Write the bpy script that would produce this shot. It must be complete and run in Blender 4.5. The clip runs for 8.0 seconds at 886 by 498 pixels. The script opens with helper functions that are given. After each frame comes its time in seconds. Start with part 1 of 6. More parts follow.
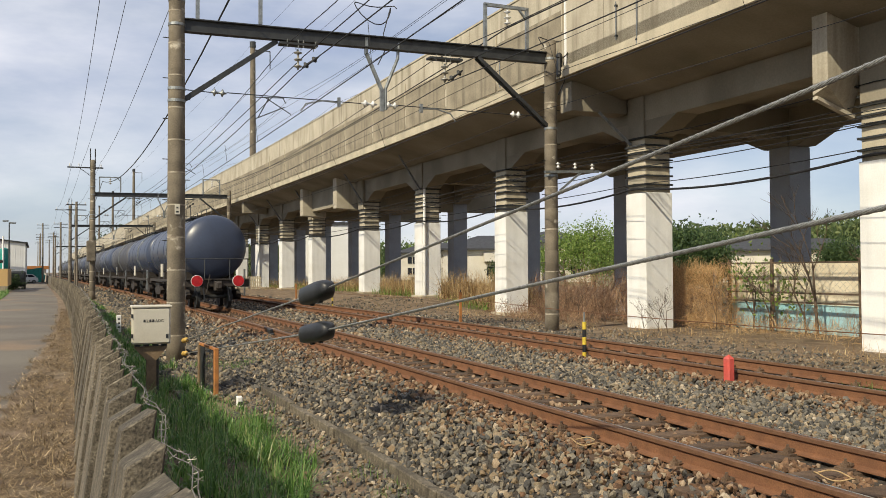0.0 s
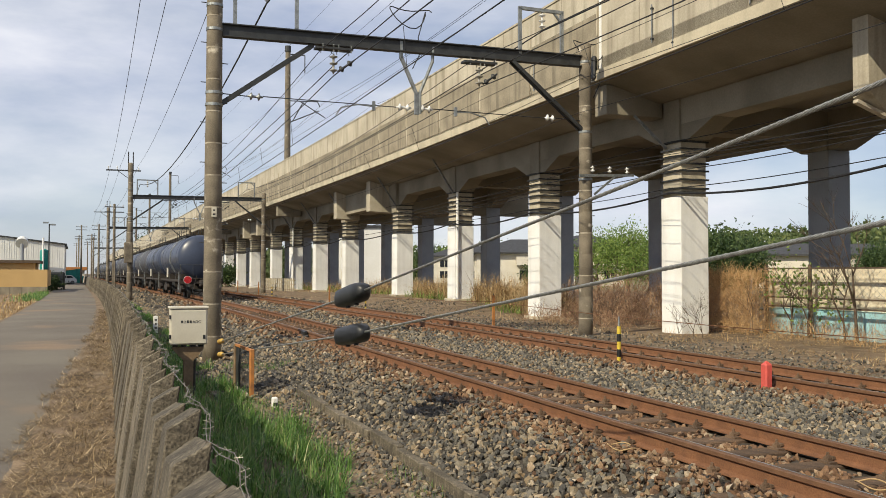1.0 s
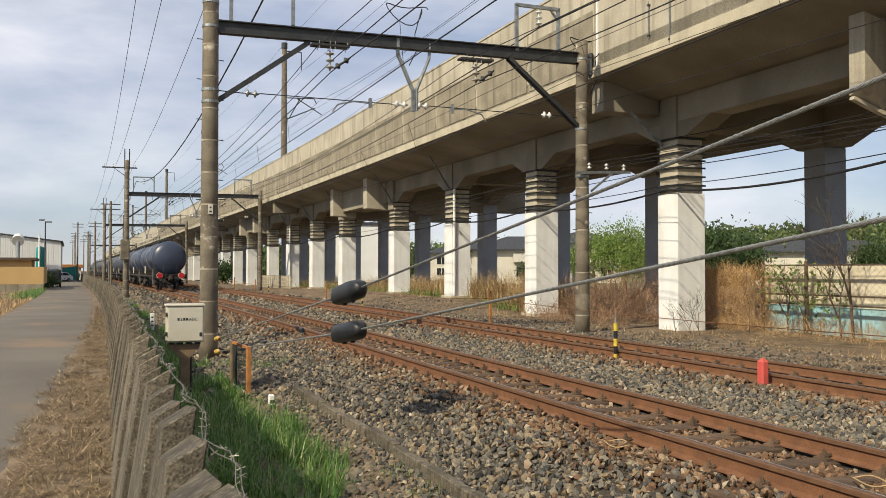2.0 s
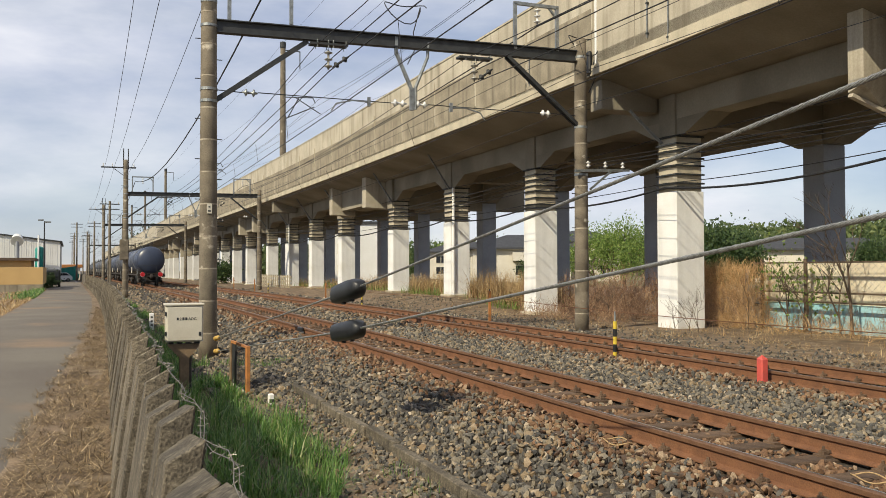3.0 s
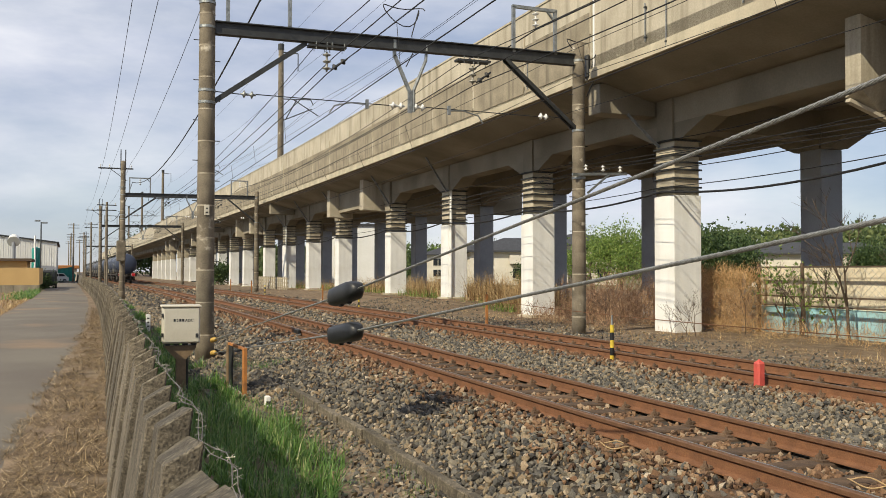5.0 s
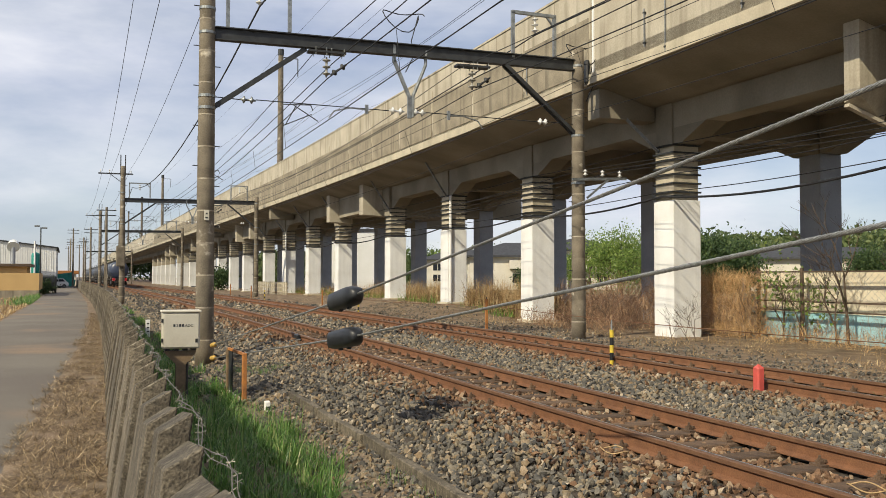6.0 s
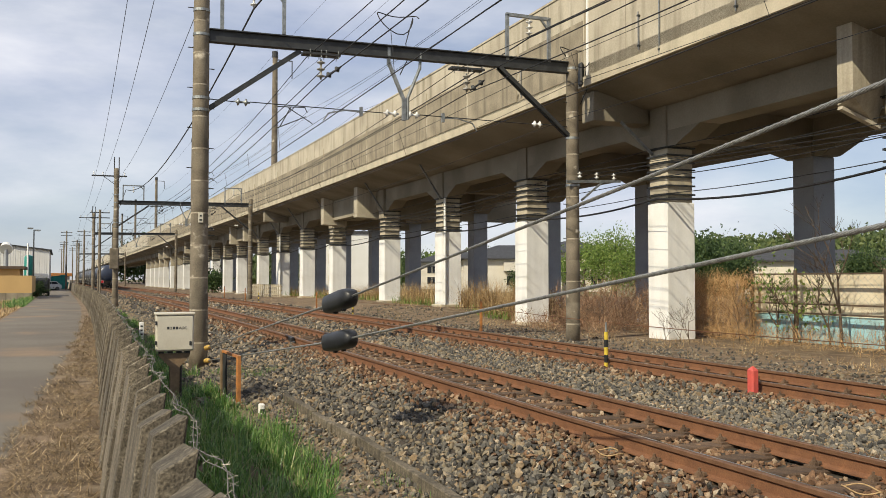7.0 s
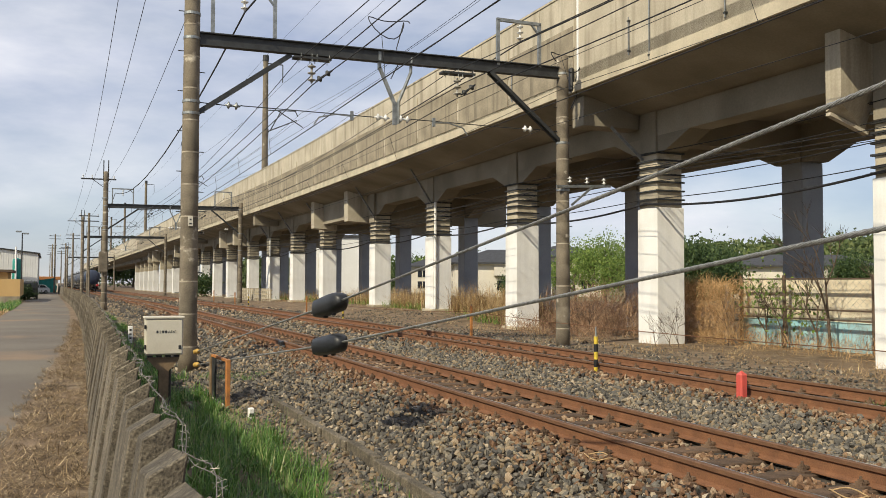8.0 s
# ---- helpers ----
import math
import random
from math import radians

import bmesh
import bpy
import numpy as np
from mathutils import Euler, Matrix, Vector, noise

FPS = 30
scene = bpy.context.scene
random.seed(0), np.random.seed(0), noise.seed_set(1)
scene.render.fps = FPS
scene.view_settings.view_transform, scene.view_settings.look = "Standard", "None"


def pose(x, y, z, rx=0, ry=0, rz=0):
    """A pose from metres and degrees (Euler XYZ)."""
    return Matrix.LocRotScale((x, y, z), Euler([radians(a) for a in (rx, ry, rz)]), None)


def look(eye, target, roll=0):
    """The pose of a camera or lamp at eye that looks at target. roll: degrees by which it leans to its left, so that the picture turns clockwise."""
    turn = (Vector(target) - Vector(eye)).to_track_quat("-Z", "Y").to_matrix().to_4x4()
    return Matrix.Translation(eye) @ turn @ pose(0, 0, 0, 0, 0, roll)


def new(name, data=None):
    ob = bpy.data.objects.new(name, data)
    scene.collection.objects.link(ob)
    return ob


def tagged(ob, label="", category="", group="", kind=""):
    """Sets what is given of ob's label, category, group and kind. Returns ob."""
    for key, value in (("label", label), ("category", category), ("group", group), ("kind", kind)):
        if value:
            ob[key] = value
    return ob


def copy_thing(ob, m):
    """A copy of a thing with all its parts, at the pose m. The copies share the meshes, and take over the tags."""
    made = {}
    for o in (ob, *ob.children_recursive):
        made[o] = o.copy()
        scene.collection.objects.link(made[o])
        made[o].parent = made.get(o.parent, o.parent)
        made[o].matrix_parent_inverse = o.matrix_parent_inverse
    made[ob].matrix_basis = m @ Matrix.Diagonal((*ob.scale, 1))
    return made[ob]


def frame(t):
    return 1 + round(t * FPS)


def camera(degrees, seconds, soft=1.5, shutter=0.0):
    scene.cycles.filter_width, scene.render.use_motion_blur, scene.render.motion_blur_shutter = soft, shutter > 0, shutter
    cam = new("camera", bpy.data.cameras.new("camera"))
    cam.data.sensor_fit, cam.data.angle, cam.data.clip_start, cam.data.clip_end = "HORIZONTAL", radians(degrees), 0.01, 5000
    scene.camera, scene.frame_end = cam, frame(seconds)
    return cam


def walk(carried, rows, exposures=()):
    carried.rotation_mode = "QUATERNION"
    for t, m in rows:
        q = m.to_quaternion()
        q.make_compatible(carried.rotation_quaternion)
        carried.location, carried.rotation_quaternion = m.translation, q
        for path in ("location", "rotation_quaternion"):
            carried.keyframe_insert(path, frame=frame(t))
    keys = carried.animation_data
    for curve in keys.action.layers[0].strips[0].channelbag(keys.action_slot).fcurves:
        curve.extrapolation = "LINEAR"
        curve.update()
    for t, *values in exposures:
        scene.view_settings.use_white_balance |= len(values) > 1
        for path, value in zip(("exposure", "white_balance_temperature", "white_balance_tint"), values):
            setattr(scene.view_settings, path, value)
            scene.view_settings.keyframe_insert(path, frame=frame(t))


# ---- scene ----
cam = camera(53.7, 8.0, soft=0.8)
PATH = [
    (0, 0.031, -0.004, 1.368, -22.535, 1.39, -0.275),
    (0.5, 0.008, -0.018, 1.37, -21.204, 1.599, 0.029),
    (1, -0.006, -0.01, 1.366, -20.424, 1.617, 0.079),
    (1.5, -0.005, -0.006, 1.368, -20.565, 1.518, 0.143),
    (3, 0.004, -0.002, 1.365, -20.672, 1.345, -0.169),
    (3.5, 0.0, 0.0, 1.364, -20.74, 1.432, -0.1),
    (4, -0.001, -0.003, 1.367, -20.788, 1.451, -0.001),
    (4.5, -0.002, 0.002, 1.366, -20.855, 1.45, 0.104),
    (6, -0.005, -0.011, 1.367, -20.879, 1.843, 0.069),
    (6.5, -0.013, -0.022, 1.369, -21.163, 1.984, 0.188),
    (7, -0.009, -0.005, 1.365, -21.256, 2.002, 0.051),
    (7.5, -0.011, -0.011, 1.365, -21.429, 2.165, 0.031),
    (8, -0.01, -0.013, 1.365, -21.883, 2.285, 0.173),
]
walk(cam, [(t, pose(x, y, z, 90 + p, 0, w) @ pose(0, 0, 0, 0, 0, r)) for t, x, y, z, w, p, r in PATH])

# ---- world and sun ----
SUN_DIR = Vector((0.80, 0.44, -0.735)).normalized()      # the way the light travels
sun = bpy.data.lights.new("sun", "SUN")
sun.energy, sun.angle, sun.color = 4.75, radians(0.6), (1.0, 0.895, 0.67)
sun_ob = new("sun", sun)
sun_ob.matrix_world = look((-80, -44, 73.5), (0, 0, 0))

world = bpy.data.worlds.new("world")
scene.world = world
world.use_nodes = True
wn, wl = world.node_tree.nodes, world.node_tree.links
wn.clear()


def wnode(kind, **kw):
    n = wn.new(kind)
    for k, v in kw.items():
        if k in n.inputs:
            n.inputs[k].default_value = v
    return n


sky = wn.new("ShaderNodeTexSky")
sky.sky_type = "NISHITA"
sky.sun_disc = False
sky.sun_elevation = math.asin(-SUN_DIR.z)
sky.sun_rotation = math.atan2(-SUN_DIR.x, -SUN_DIR.y)
sky.air_density, sky.dust_density, sky.ozone_density = 1.0, 0.4, 3.0
tc = wn.new("ShaderNodeTexCoord")
mp = wn.new("ShaderNodeMapping")
mp.inputs["Scale"].default_value = (1.0, 1.0, 3.0)
wl.new(tc.outputs["Generated"], mp.inputs["Vector"])
cl = wnode("ShaderNodeTexNoise", Scale=2.1, Detail=8.0, Roughness=0.55)
wl.new(mp.outputs["Vector"], cl.inputs["Vector"])
cl2 = wnode("ShaderNodeTexNoise", Scale=3.6, Detail=6.0, Roughness=0.55)
wl.new(mp.outputs["Vector"], cl2.inputs["Vector"])
cover = wn.new("ShaderNodeValToRGB")
cover.color_ramp.elements[0].position, cover.color_ramp.elements[1].position = 0.42, 0.62
cover.color_ramp.elements[0].color = (0.52, 0.52, 0.52, 1)
wl.new(cl.outputs["Fac"], cover.inputs["Fac"])
tone = wn.new("ShaderNodeValToRGB")
tone.color_ramp.elements[0].position, tone.color_ramp.elements[1].position = 0.32, 0.66
tone.color_ramp.elements[0].color = (5.3, 6.0, 7.9, 1)
tone.color_ramp.elements[1].color = (9.8, 9.95, 10.6, 1)
wl.new(cl2.outputs["Fac"], tone.inputs["Fac"])
mix = wn.new("ShaderNodeMix")
mix.data_type = "RGBA"
wl.new(cover.outputs["Color"], mix.inputs["Factor"])
wl.new(sky.outputs["Color"], mix.inputs["A"])
wl.new(tone.outputs["Color"], mix.inputs["B"])
bg = wnode("ShaderNodeBackground", Strength=0.091)
wl.new(mix.outputs["Result"], bg.inputs["Color"])
wo = wn.new("ShaderNodeOutputWorld")
wl.new(bg.outputs["Background"], wo.inputs["Surface"])
scene.view_settings.exposure = 0.0

# ---- the line of the railway: d metres beside it, s metres along it, bending gently to one side ----
BEND, BEND_END = 1750.0, 72.0


def P(d, s, z=0.0):
    d, s, z = float(d), float(s), float(z)
    a = max(-60.0, min(s, BEND_END)) / BEND
    p = Vector((-BEND + (BEND + d) * math.cos(a), (BEND + d) * math.sin(a), z))
    over = s - a * BEND
    return p + over * Vector((-math.sin(a), math.cos(a), 0))


def at(d, s, z=0.0, turn=0.0):
    s = float(s)
    return Matrix.Translation(P(d, s, z)) @ Matrix.Rotation(max(-60.0, min(s, BEND_END)) / BEND + radians(turn), 4, "Z")


# ---- materials ----
def material(name, base, rough=0.8, metal=0.0, dark=None, scale=6.0, mixlo=0.35, mixhi=0.7, fine=60.0, fine_amt=0.25, bump=0.2,
             bump_scale=None, island=0.0, per_object=0.0, streak=0.0, streak_col=None, streak_scale=(3.0, 3.0, 0.25), spec=0.5, third=None, third_scale=1.5, third_lo=0.55, third_hi=0.7):
    m = bpy.data.materials.new(name)
    m.use_nodes = True
    n, l = m.node_tree.nodes, m.node_tree.links
    b = n["Principled BSDF"]
    b.inputs["Roughness"].default_value = rough
    b.inputs["Metallic"].default_value = metal
    b.inputs["Specular IOR Level"].default_value = spec
    co = n.new("ShaderNodeTexCoord")

    def nz(sc, detail=5.0, stretch=None):
        t = n.new("ShaderNodeTexNoise")
        t.inputs["Scale"].default_value, t.inputs["Detail"].default_value = sc, detail
        if stretch:
            mpp = n.new("ShaderNodeMapping")
            mpp.inputs["Scale"].default_value = stretch
            l.new(co.outputs["Object"], mpp.inputs["Vector"])
            l.new(mpp.outputs["Vector"], t.inputs["Vector"])
        else:
            l.new(co.outputs["Object"], t.inputs["Vector"])
        return t

    def blend(fac, a, bb, kind="MIX"):
        x = n.new("ShaderNodeMix")
        x.data_type, x.blend_type = "RGBA", kind
        for key, v in (("Factor", fac), ("A", a), ("B", bb)):
            if isinstance(v, (int, float)):
                x.inputs[key].default_value = v
            elif isinstance(v, tuple):
                x.inputs[key].default_value = (*v, 1)
            else:
                l.new(v, x.inputs[key])
        return x.outputs["Result"]

    def ramp(sock, lo, hi):
        r = n.new("ShaderNodeMapRange")
        r.inputs["From Min"].default_value, r.inputs["From Max"].default_value = lo, hi
        l.new(sock, r.inputs["Value"])
        return r.outputs["Result"]

    dark = dark or tuple(c * 0.6 for c in base)
    col = blend(ramp(nz(scale).outputs["Fac"], mixlo, mixhi), dark, base)
    if third:
        col = blend(ramp(nz(third_scale, 6.0).outputs["Fac"], third_lo, third_hi), col, third)
    if streak:
        col = blend(ramp(nz(1.0, 4.0, streak_scale).outputs["Fac"], 0.52, 0.75), col, streak_col or tuple(c * 0.35 for c in base)) if streak >= 1 else \
            blend(ramp(nz(1.0, 4.0, streak_scale).outputs["Fac"], 0.50, 0.50 + 0.25 / streak), col, streak_col or tuple(c * 0.5 for c in base))
    f = nz(fine, 4.0)
    if fine_amt:
        g = ramp(f.outputs["Fac"], 0.25, 0.75)
        hl = n.new("ShaderNodeMapRange")
        hl.inputs["To Min"].default_value, hl.inputs["To Max"].default_value = 1 - fine_amt, 1 + fine_amt
        l.new(g, hl.inputs["Value"])
        v = n.new("ShaderNodeVectorMath")
        v.operation = "SCALE"
        l.new(col, v.inputs[0])
        l.new(hl.outputs["Result"], v.inputs["Scale"])
        col = v.outputs["Vector"]
    for amt, kind in ((island, "g"), (per_object, "o")):
        if amt:
            src = n.new("ShaderNodeNewGeometry").outputs["Random Per Island"] if kind == "g" else n.new("ShaderNodeObjectInfo").outputs["Random"]
            r = n.new("ShaderNodeMapRange")
            r.inputs["To Min"].default_value, r.inputs["To Max"].default_value = 1 - amt, 1 + amt
            l.new(src, r.inputs["Value"])
            v = n.new("ShaderNodeVectorMath")
            v.operation = "SCALE"
            l.new(col, v.inputs[0])
            l.new(r.outputs["Result"], v.inputs["Scale"])
            col = v.outputs["Vector"]
    l.new(col, b.inputs["Base Color"])
    if bump:
        bp = n.new("ShaderNodeBump")
        bp.inputs["Strength"].default_value = bump
        bp.inputs["Distance"].default_value = 0.02
        l.new((nz(bump_scale, 5.0) if bump_scale else f).outputs["Fac"], bp.inputs["Height"])
        l.new(bp.outputs["Normal"], b.inputs["Normal"])
    return m


def island_ramp(name, stops, rough=0.85, fine=80.0, bump=0.3, translucent=0.0):
    """A material whose colour is picked at random for each loose piece of a mesh."""
    m = bpy.data.materials.new(name)
    m.use_nodes = True
    n, l = m.node_tree.nodes, m.node_tree.links
    b = n["Principled BSDF"]
    b.inputs["Roughness"].default_value = rough
    g = n.new("ShaderNodeNewGeometry")
    r = n.new("ShaderNodeValToRGB")
    r.color_ramp.interpolation = "LINEAR"
    el = r.color_ramp.elements
    while len(el) < len(stops):
        el.new(0.5)
    for e, (p, c) in zip(el, stops):
        e.position, e.color = p, (*c, 1)
    l.new(g.outputs["Random Per Island"], r.inputs["Fac"])
    co = n.new("ShaderNodeTexCoord")
    t = n.new("ShaderNodeTexNoise")
    t.inputs["Scale"].default_value, t.inputs["Detail"].default_value = fine, 4
    l.new(co.outputs["Object"], t.inputs["Vector"])
    mr = n.new("ShaderNodeMapRange")
    mr.inputs["From Min"].default_value, mr.inputs["From Max"].default_value = 0.25, 0.75
    mr.inputs["To Min"].default_value, mr.inputs["To Max"].default_value = 0.65, 1.35
    l.new(t.outputs["Fac"], mr.inputs["Value"])
    v = n.new("ShaderNodeVectorMath")
    v.operation = "SCALE"
    l.new(r.outputs["Color"], v.inputs[0])
    l.new(mr.outputs["Result"], v.inputs["Scale"])
    l.new(v.outputs["Vector"], b.inputs["Base Color"])
    if bump:
        bp = n.new("ShaderNodeBump")
        bp.inputs["Strength"].default_value, bp.inputs["Distance"].default_value = bump, 0.01
        l.new(t.outputs["Fac"], bp.inputs["Height"])
        l.new(bp.outputs["Normal"], b.inputs["Normal"])
    if translucent:
        tr = n.new("ShaderNodeBsdfTranslucent")
        l.new(v.outputs["Vector"], tr.inputs["Color"])
        mx = n.new("ShaderNodeMixShader")
        mx.inputs["Fac"].default_value = translucent
        l.new(b.outputs["BSDF"], mx.inputs[1])
        l.new(tr.outputs["BSDF"], mx.inputs[2])
        l.new(mx.outputs["Shader"], n["Material Output"].inputs["Surface"])
    return m


CONCRETE = material("concrete", (0.55, 0.50, 0.40), 0.9, dark=(0.40, 0.355, 0.275), scale=0.7, fine=25, fine_amt=0.12, bump=0.15, streak=0.7, streak_col=(0.17, 0.145, 0.10))
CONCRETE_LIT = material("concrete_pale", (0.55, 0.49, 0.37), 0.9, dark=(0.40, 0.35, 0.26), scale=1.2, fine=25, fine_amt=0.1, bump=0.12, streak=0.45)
CONCRETE_PANEL = material("concrete_weathered", (0.37, 0.32, 0.235), 0.9, dark=(0.21, 0.18, 0.13), scale=0.9, fine=30, fine_amt=0.18, bump=0.15, streak=1.2, streak_col=(0.11, 0.095, 0.07))
# stained concrete under the deck, its shade put into the darker colour
CONCRETE_SHADED = material("concrete_shaded", (0.32, 0.285, 0.22), 0.92, dark=(0.19, 0.165, 0.122), scale=0.5, fine=20, fine_amt=0.1, bump=0.1)
PAINT_WHITE = material("white_paint", (0.82, 0.82, 0.80), 0.7, dark=(0.70, 0.69, 0.65), scale=0.9, mixlo=0.25, mixhi=0.55, fine=30, fine_amt=0.05, bump=0.06, streak=0.25)
# grey with the rear columns' shade in it; also colours plain grey posts
PIER_SHADE_GREY = material("pier_shade_grey", (0.34, 0.36, 0.39), 0.85, dark=(0.25, 0.265, 0.29), scale=0.8, fine=20, fine_amt=0.08, bump=0.08)
POLE_RING = material("pole_ring", (0.47, 0.42, 0.33), 0.9, dark=(0.24, 0.20, 0.15), scale=9, fine=60, fine_amt=0.3, bump=0.2)
POLE_CONC = material("pole_concrete", (0.215, 0.182, 0.135), 0.9, dark=(0.12, 0.10, 0.073), scale=2.5, fine=40, fine_amt=0.2, bump=0.2, third=(0.50, 0.45, 0.36), third_scale=3.5, third_lo=0.62, third_hi=0.72)
STEEL_DARK = material("dark_steel", (0.055, 0.058, 0.060), 0.55, 0.3, scale=5, fine=60, fine_amt=0.25, bump=0.08)
STEEL_GALV = material("galvanised_steel", (0.36, 0.38, 0.38), 0.5, 0.7, scale=8, fine=60, fine_amt=0.2, bump=0.05)
RUST = material("rusty_rail", (0.205, 0.092, 0.042), 0.85, 0.0, dark=(0.145, 0.064, 0.030), scale=7, fine=90, fine_amt=0.3, bump=0.15)
RUST_HEAD = material("rail_head", (0.18, 0.095, 0.05), 0.6, 0.1, dark=(0.13, 0.066, 0.036), scale=12, fine=120, fine_amt=0.25, bump=0.05)
RAIL_SHINE = material("polished_steel", (0.55, 0.53, 0.50), 0.28, 0.9, scale=5, fine=60, fine_amt=0.15, bump=0.0)
SLEEPER = material("old_sleeper", (0.15, 0.095, 0.058), 0.95, dark=(0.075, 0.047, 0.03), scale=6, fine=70, fine_amt=0.35, bump=0.4, per_object=0.25)
ROAD = material("asphalt", (0.17, 0.150, 0.118), 0.92, dark=(0.125, 0.105, 0.085), scale=0.35, fine=140, fine_amt=0.25, bump=0.25, third=(0.235, 0.165, 0.105), third_scale=0.3)
SOIL = material("soil", (0.22, 0.155, 0.098), 0.97, dark=(0.105, 0.072, 0.045), scale=1.5, fine=40, fine_amt=0.4, bump=0.6, bump_scale=18, third=(0.30, 0.235, 0.155), third_scale=2.2, third_lo=0.5, third_hi=0.8)
# bed colour darkened to paint the shade in the gaps between stones
GRAVEL_BED_SHADED = material("ballast_bed_shaded", (0.075, 0.058, 0.042), 0.95, dark=(0.035, 0.028, 0.02), scale=22, fine=45, fine_amt=0.5, bump=1.0, bump_scale=24)
FIELD = material("field", (0.14, 0.15, 0.065), 0.97, dark=(0.20, 0.16, 0.09), scale=0.3, fine=8, fine_amt=0.3, bump=0.3)
WALL_CONC = material("old_wall_concrete", (0.165, 0.138, 0.10), 0.95, dark=(0.065, 0.054, 0.039), scale=5.0, fine=90, fine_amt=0.7, bump=0.4, per_object=0.3, streak=1.4, streak_col=(0.055, 0.046, 0.035), streak_scale=(16.0, 16.0, 0.6), third=(0.23, 0.20, 0.15), third_scale=26.0, third_lo=0.5, third_hi=0.8)
BOX_PAINT = material("cream_box_paint", (0.62, 0.585, 0.49), 0.5, dark=(0.54, 0.50, 0.41), scale=3, fine=40, fine_amt=0.05, bump=0.03)
BROWN_PAINT = material("brown_post_paint", (0.26, 0.18, 0.105), 0.6, scale=5, fine=40, fine_amt=0.1, bump=0.05)
ORANGE = material("rust_orange", (0.50, 0.20, 0.045), 0.7, dark=(0.30, 0.13, 0.05), scale=7, fine=60, fine_amt=0.2, bump=0.1)
YELLOW = material("yellow_plastic", (0.75, 0.55, 0.06), 0.5, scale=8, fine=40, fine_amt=0.1, bump=0.03)
YELLOW_TAPE = material("ochre_wrap", (0.62, 0.40, 0.10), 0.6, scale=12, fine=60, fine_amt=0.2, bump=0.2)
BLACK = material("black_plastic", (0.018, 0.019, 0.021), 0.45, scale=8, fine=60, fine_amt=0.2, bump=0.06)
RED = material("faded_red_paint", (0.62, 0.095, 0.07), 0.55, dark=(0.5, 0.085, 0.07), scale=7, fine=40, fine_amt=0.1, bump=0.04)
WHITE_CER = material("white_porcelain", (0.82, 0.82, 0.80), 0.25, scale=8, fine=30, fine_amt=0.04, bump=0.0)
PORC_GREY = material("grimy_porcelain", (0.42, 0.41, 0.37), 0.35, dark=(0.2, 0.19, 0.16), scale=14, fine=60, fine_amt=0.15, bump=0.0)
WIRE = material("wire", (0.035, 0.036, 0.04), 0.6, 0.4, scale=10, fine=60, fine_amt=0.1, bump=0.0)
WIRE_PALE = material("cable_steel", (0.40, 0.40, 0.38), 0.45, 0.6, scale=30, fine=120, fine_amt=0.3, bump=0.1)
BARB = material("barbed_wire_zinc", (0.27, 0.245, 0.21), 0.5, 0.5, scale=30, fine=120, fine_amt=0.3, bump=0.0)
TANK_BLUE = material("tank_blue", (0.046, 0.060, 0.102), 0.36, dark=(0.034, 0.044, 0.075), scale=0.8, fine=14, fine_amt=0.08, bump=0.02, streak=0.25)
TANK_GREY = material("tank_dusty_blue", (0.075, 0.078, 0.095), 0.5, dark=(0.05, 0.052, 0.062), scale=0.8, fine=14, fine_amt=0.1, bump=0.02, streak=0.5)
CHASSIS = material("chassis_black", (0.045, 0.036, 0.030), 0.75, scale=6, fine=40, fine_amt=0.3, bump=0.1)
LAMP_RED = material("tail_disc_red", (0.55, 0.018, 0.025), 0.35, scale=10, fine=40, fine_amt=0.05, bump=0.0)
STRAW_W = material("dry_wall_plaster", (0.84, 0.76, 0.59), 0.9, dark=(0.72, 0.63, 0.47), scale=1.2, fine=30, fine_amt=0.1, bump=0.1, streak=0.4)
POOL_BLUE = material("pool_blue_paint", (0.32, 0.62, 0.71), 0.7, dark=(0.40, 0.62, 0.67), scale=1.5, fine=20, fine_amt=0.08, bump=0.05, streak=0.3)
ROOF = material("slate_roof", (0.055, 0.057, 0.065), 0.8, scale=3, fine=20, fine_amt=0.2, bump=0.2)
HOUSE_TAN = material("house_tan", (0.55, 0.45, 0.33), 0.9, scale=0.8, dark=(0.48, 0.39, 0.28), fine=10, fine_amt=0.06, bump=0.05)
HOUSE_PALE = material("house_pale", (0.66, 0.62, 0.54), 0.9, scale=0.8, dark=(0.58, 0.54, 0.46), fine=10, fine_amt=0.06, bump=0.05)
GLASS = material("window_glass", (0.03, 0.035, 0.045), 0.08, scale=2, fine=5, fine_amt=0.1, bump=0.0)
OCHRE = material("ochre_render", (0.56, 0.37, 0.16), 0.9, scale=0.6, dark=(0.50, 0.33, 0.14), fine=14, fine_amt=0.06, bump=0.05)
SHED_WHITE = material("corrugated_white", (0.72, 0.72, 0.70), 0.5, scale=0.5, dark=(0.66, 0.66, 0.63), fine=6, fine_amt=0.05, bump=0.05)
TEAL = material("teal_paint", (0.02, 0.27, 0.23), 0.5, scale=2, fine=12, fine_amt=0.1, bump=0.02)
CAR_WHITE = material("car_white", (0.78, 0.79, 0.80), 0.2, scale=2, dark=(0.74, 0.75, 0.76), fine=10, fine_amt=0.02, bump=0.0)
BARK = material("bark", (0.14, 0.10, 0.07), 0.95, dark=(0.07, 0.05, 0.035), scale=12, fine=50, fine_amt=0.3, bump=0.4)
STONES = island_ramp("ballast_stone", [(0.0, (0.045, 0.042, 0.038)), (0.3, (0.095, 0.088, 0.076)), (0.55, (0.155, 0.138, 0.112)), (0.72, (0.225, 0.188, 0.130)), (0.9, (0.20, 0.138, 0.076)), (1.0, (0.42, 0.35, 0.26))], 0.85, 90, 0.35)
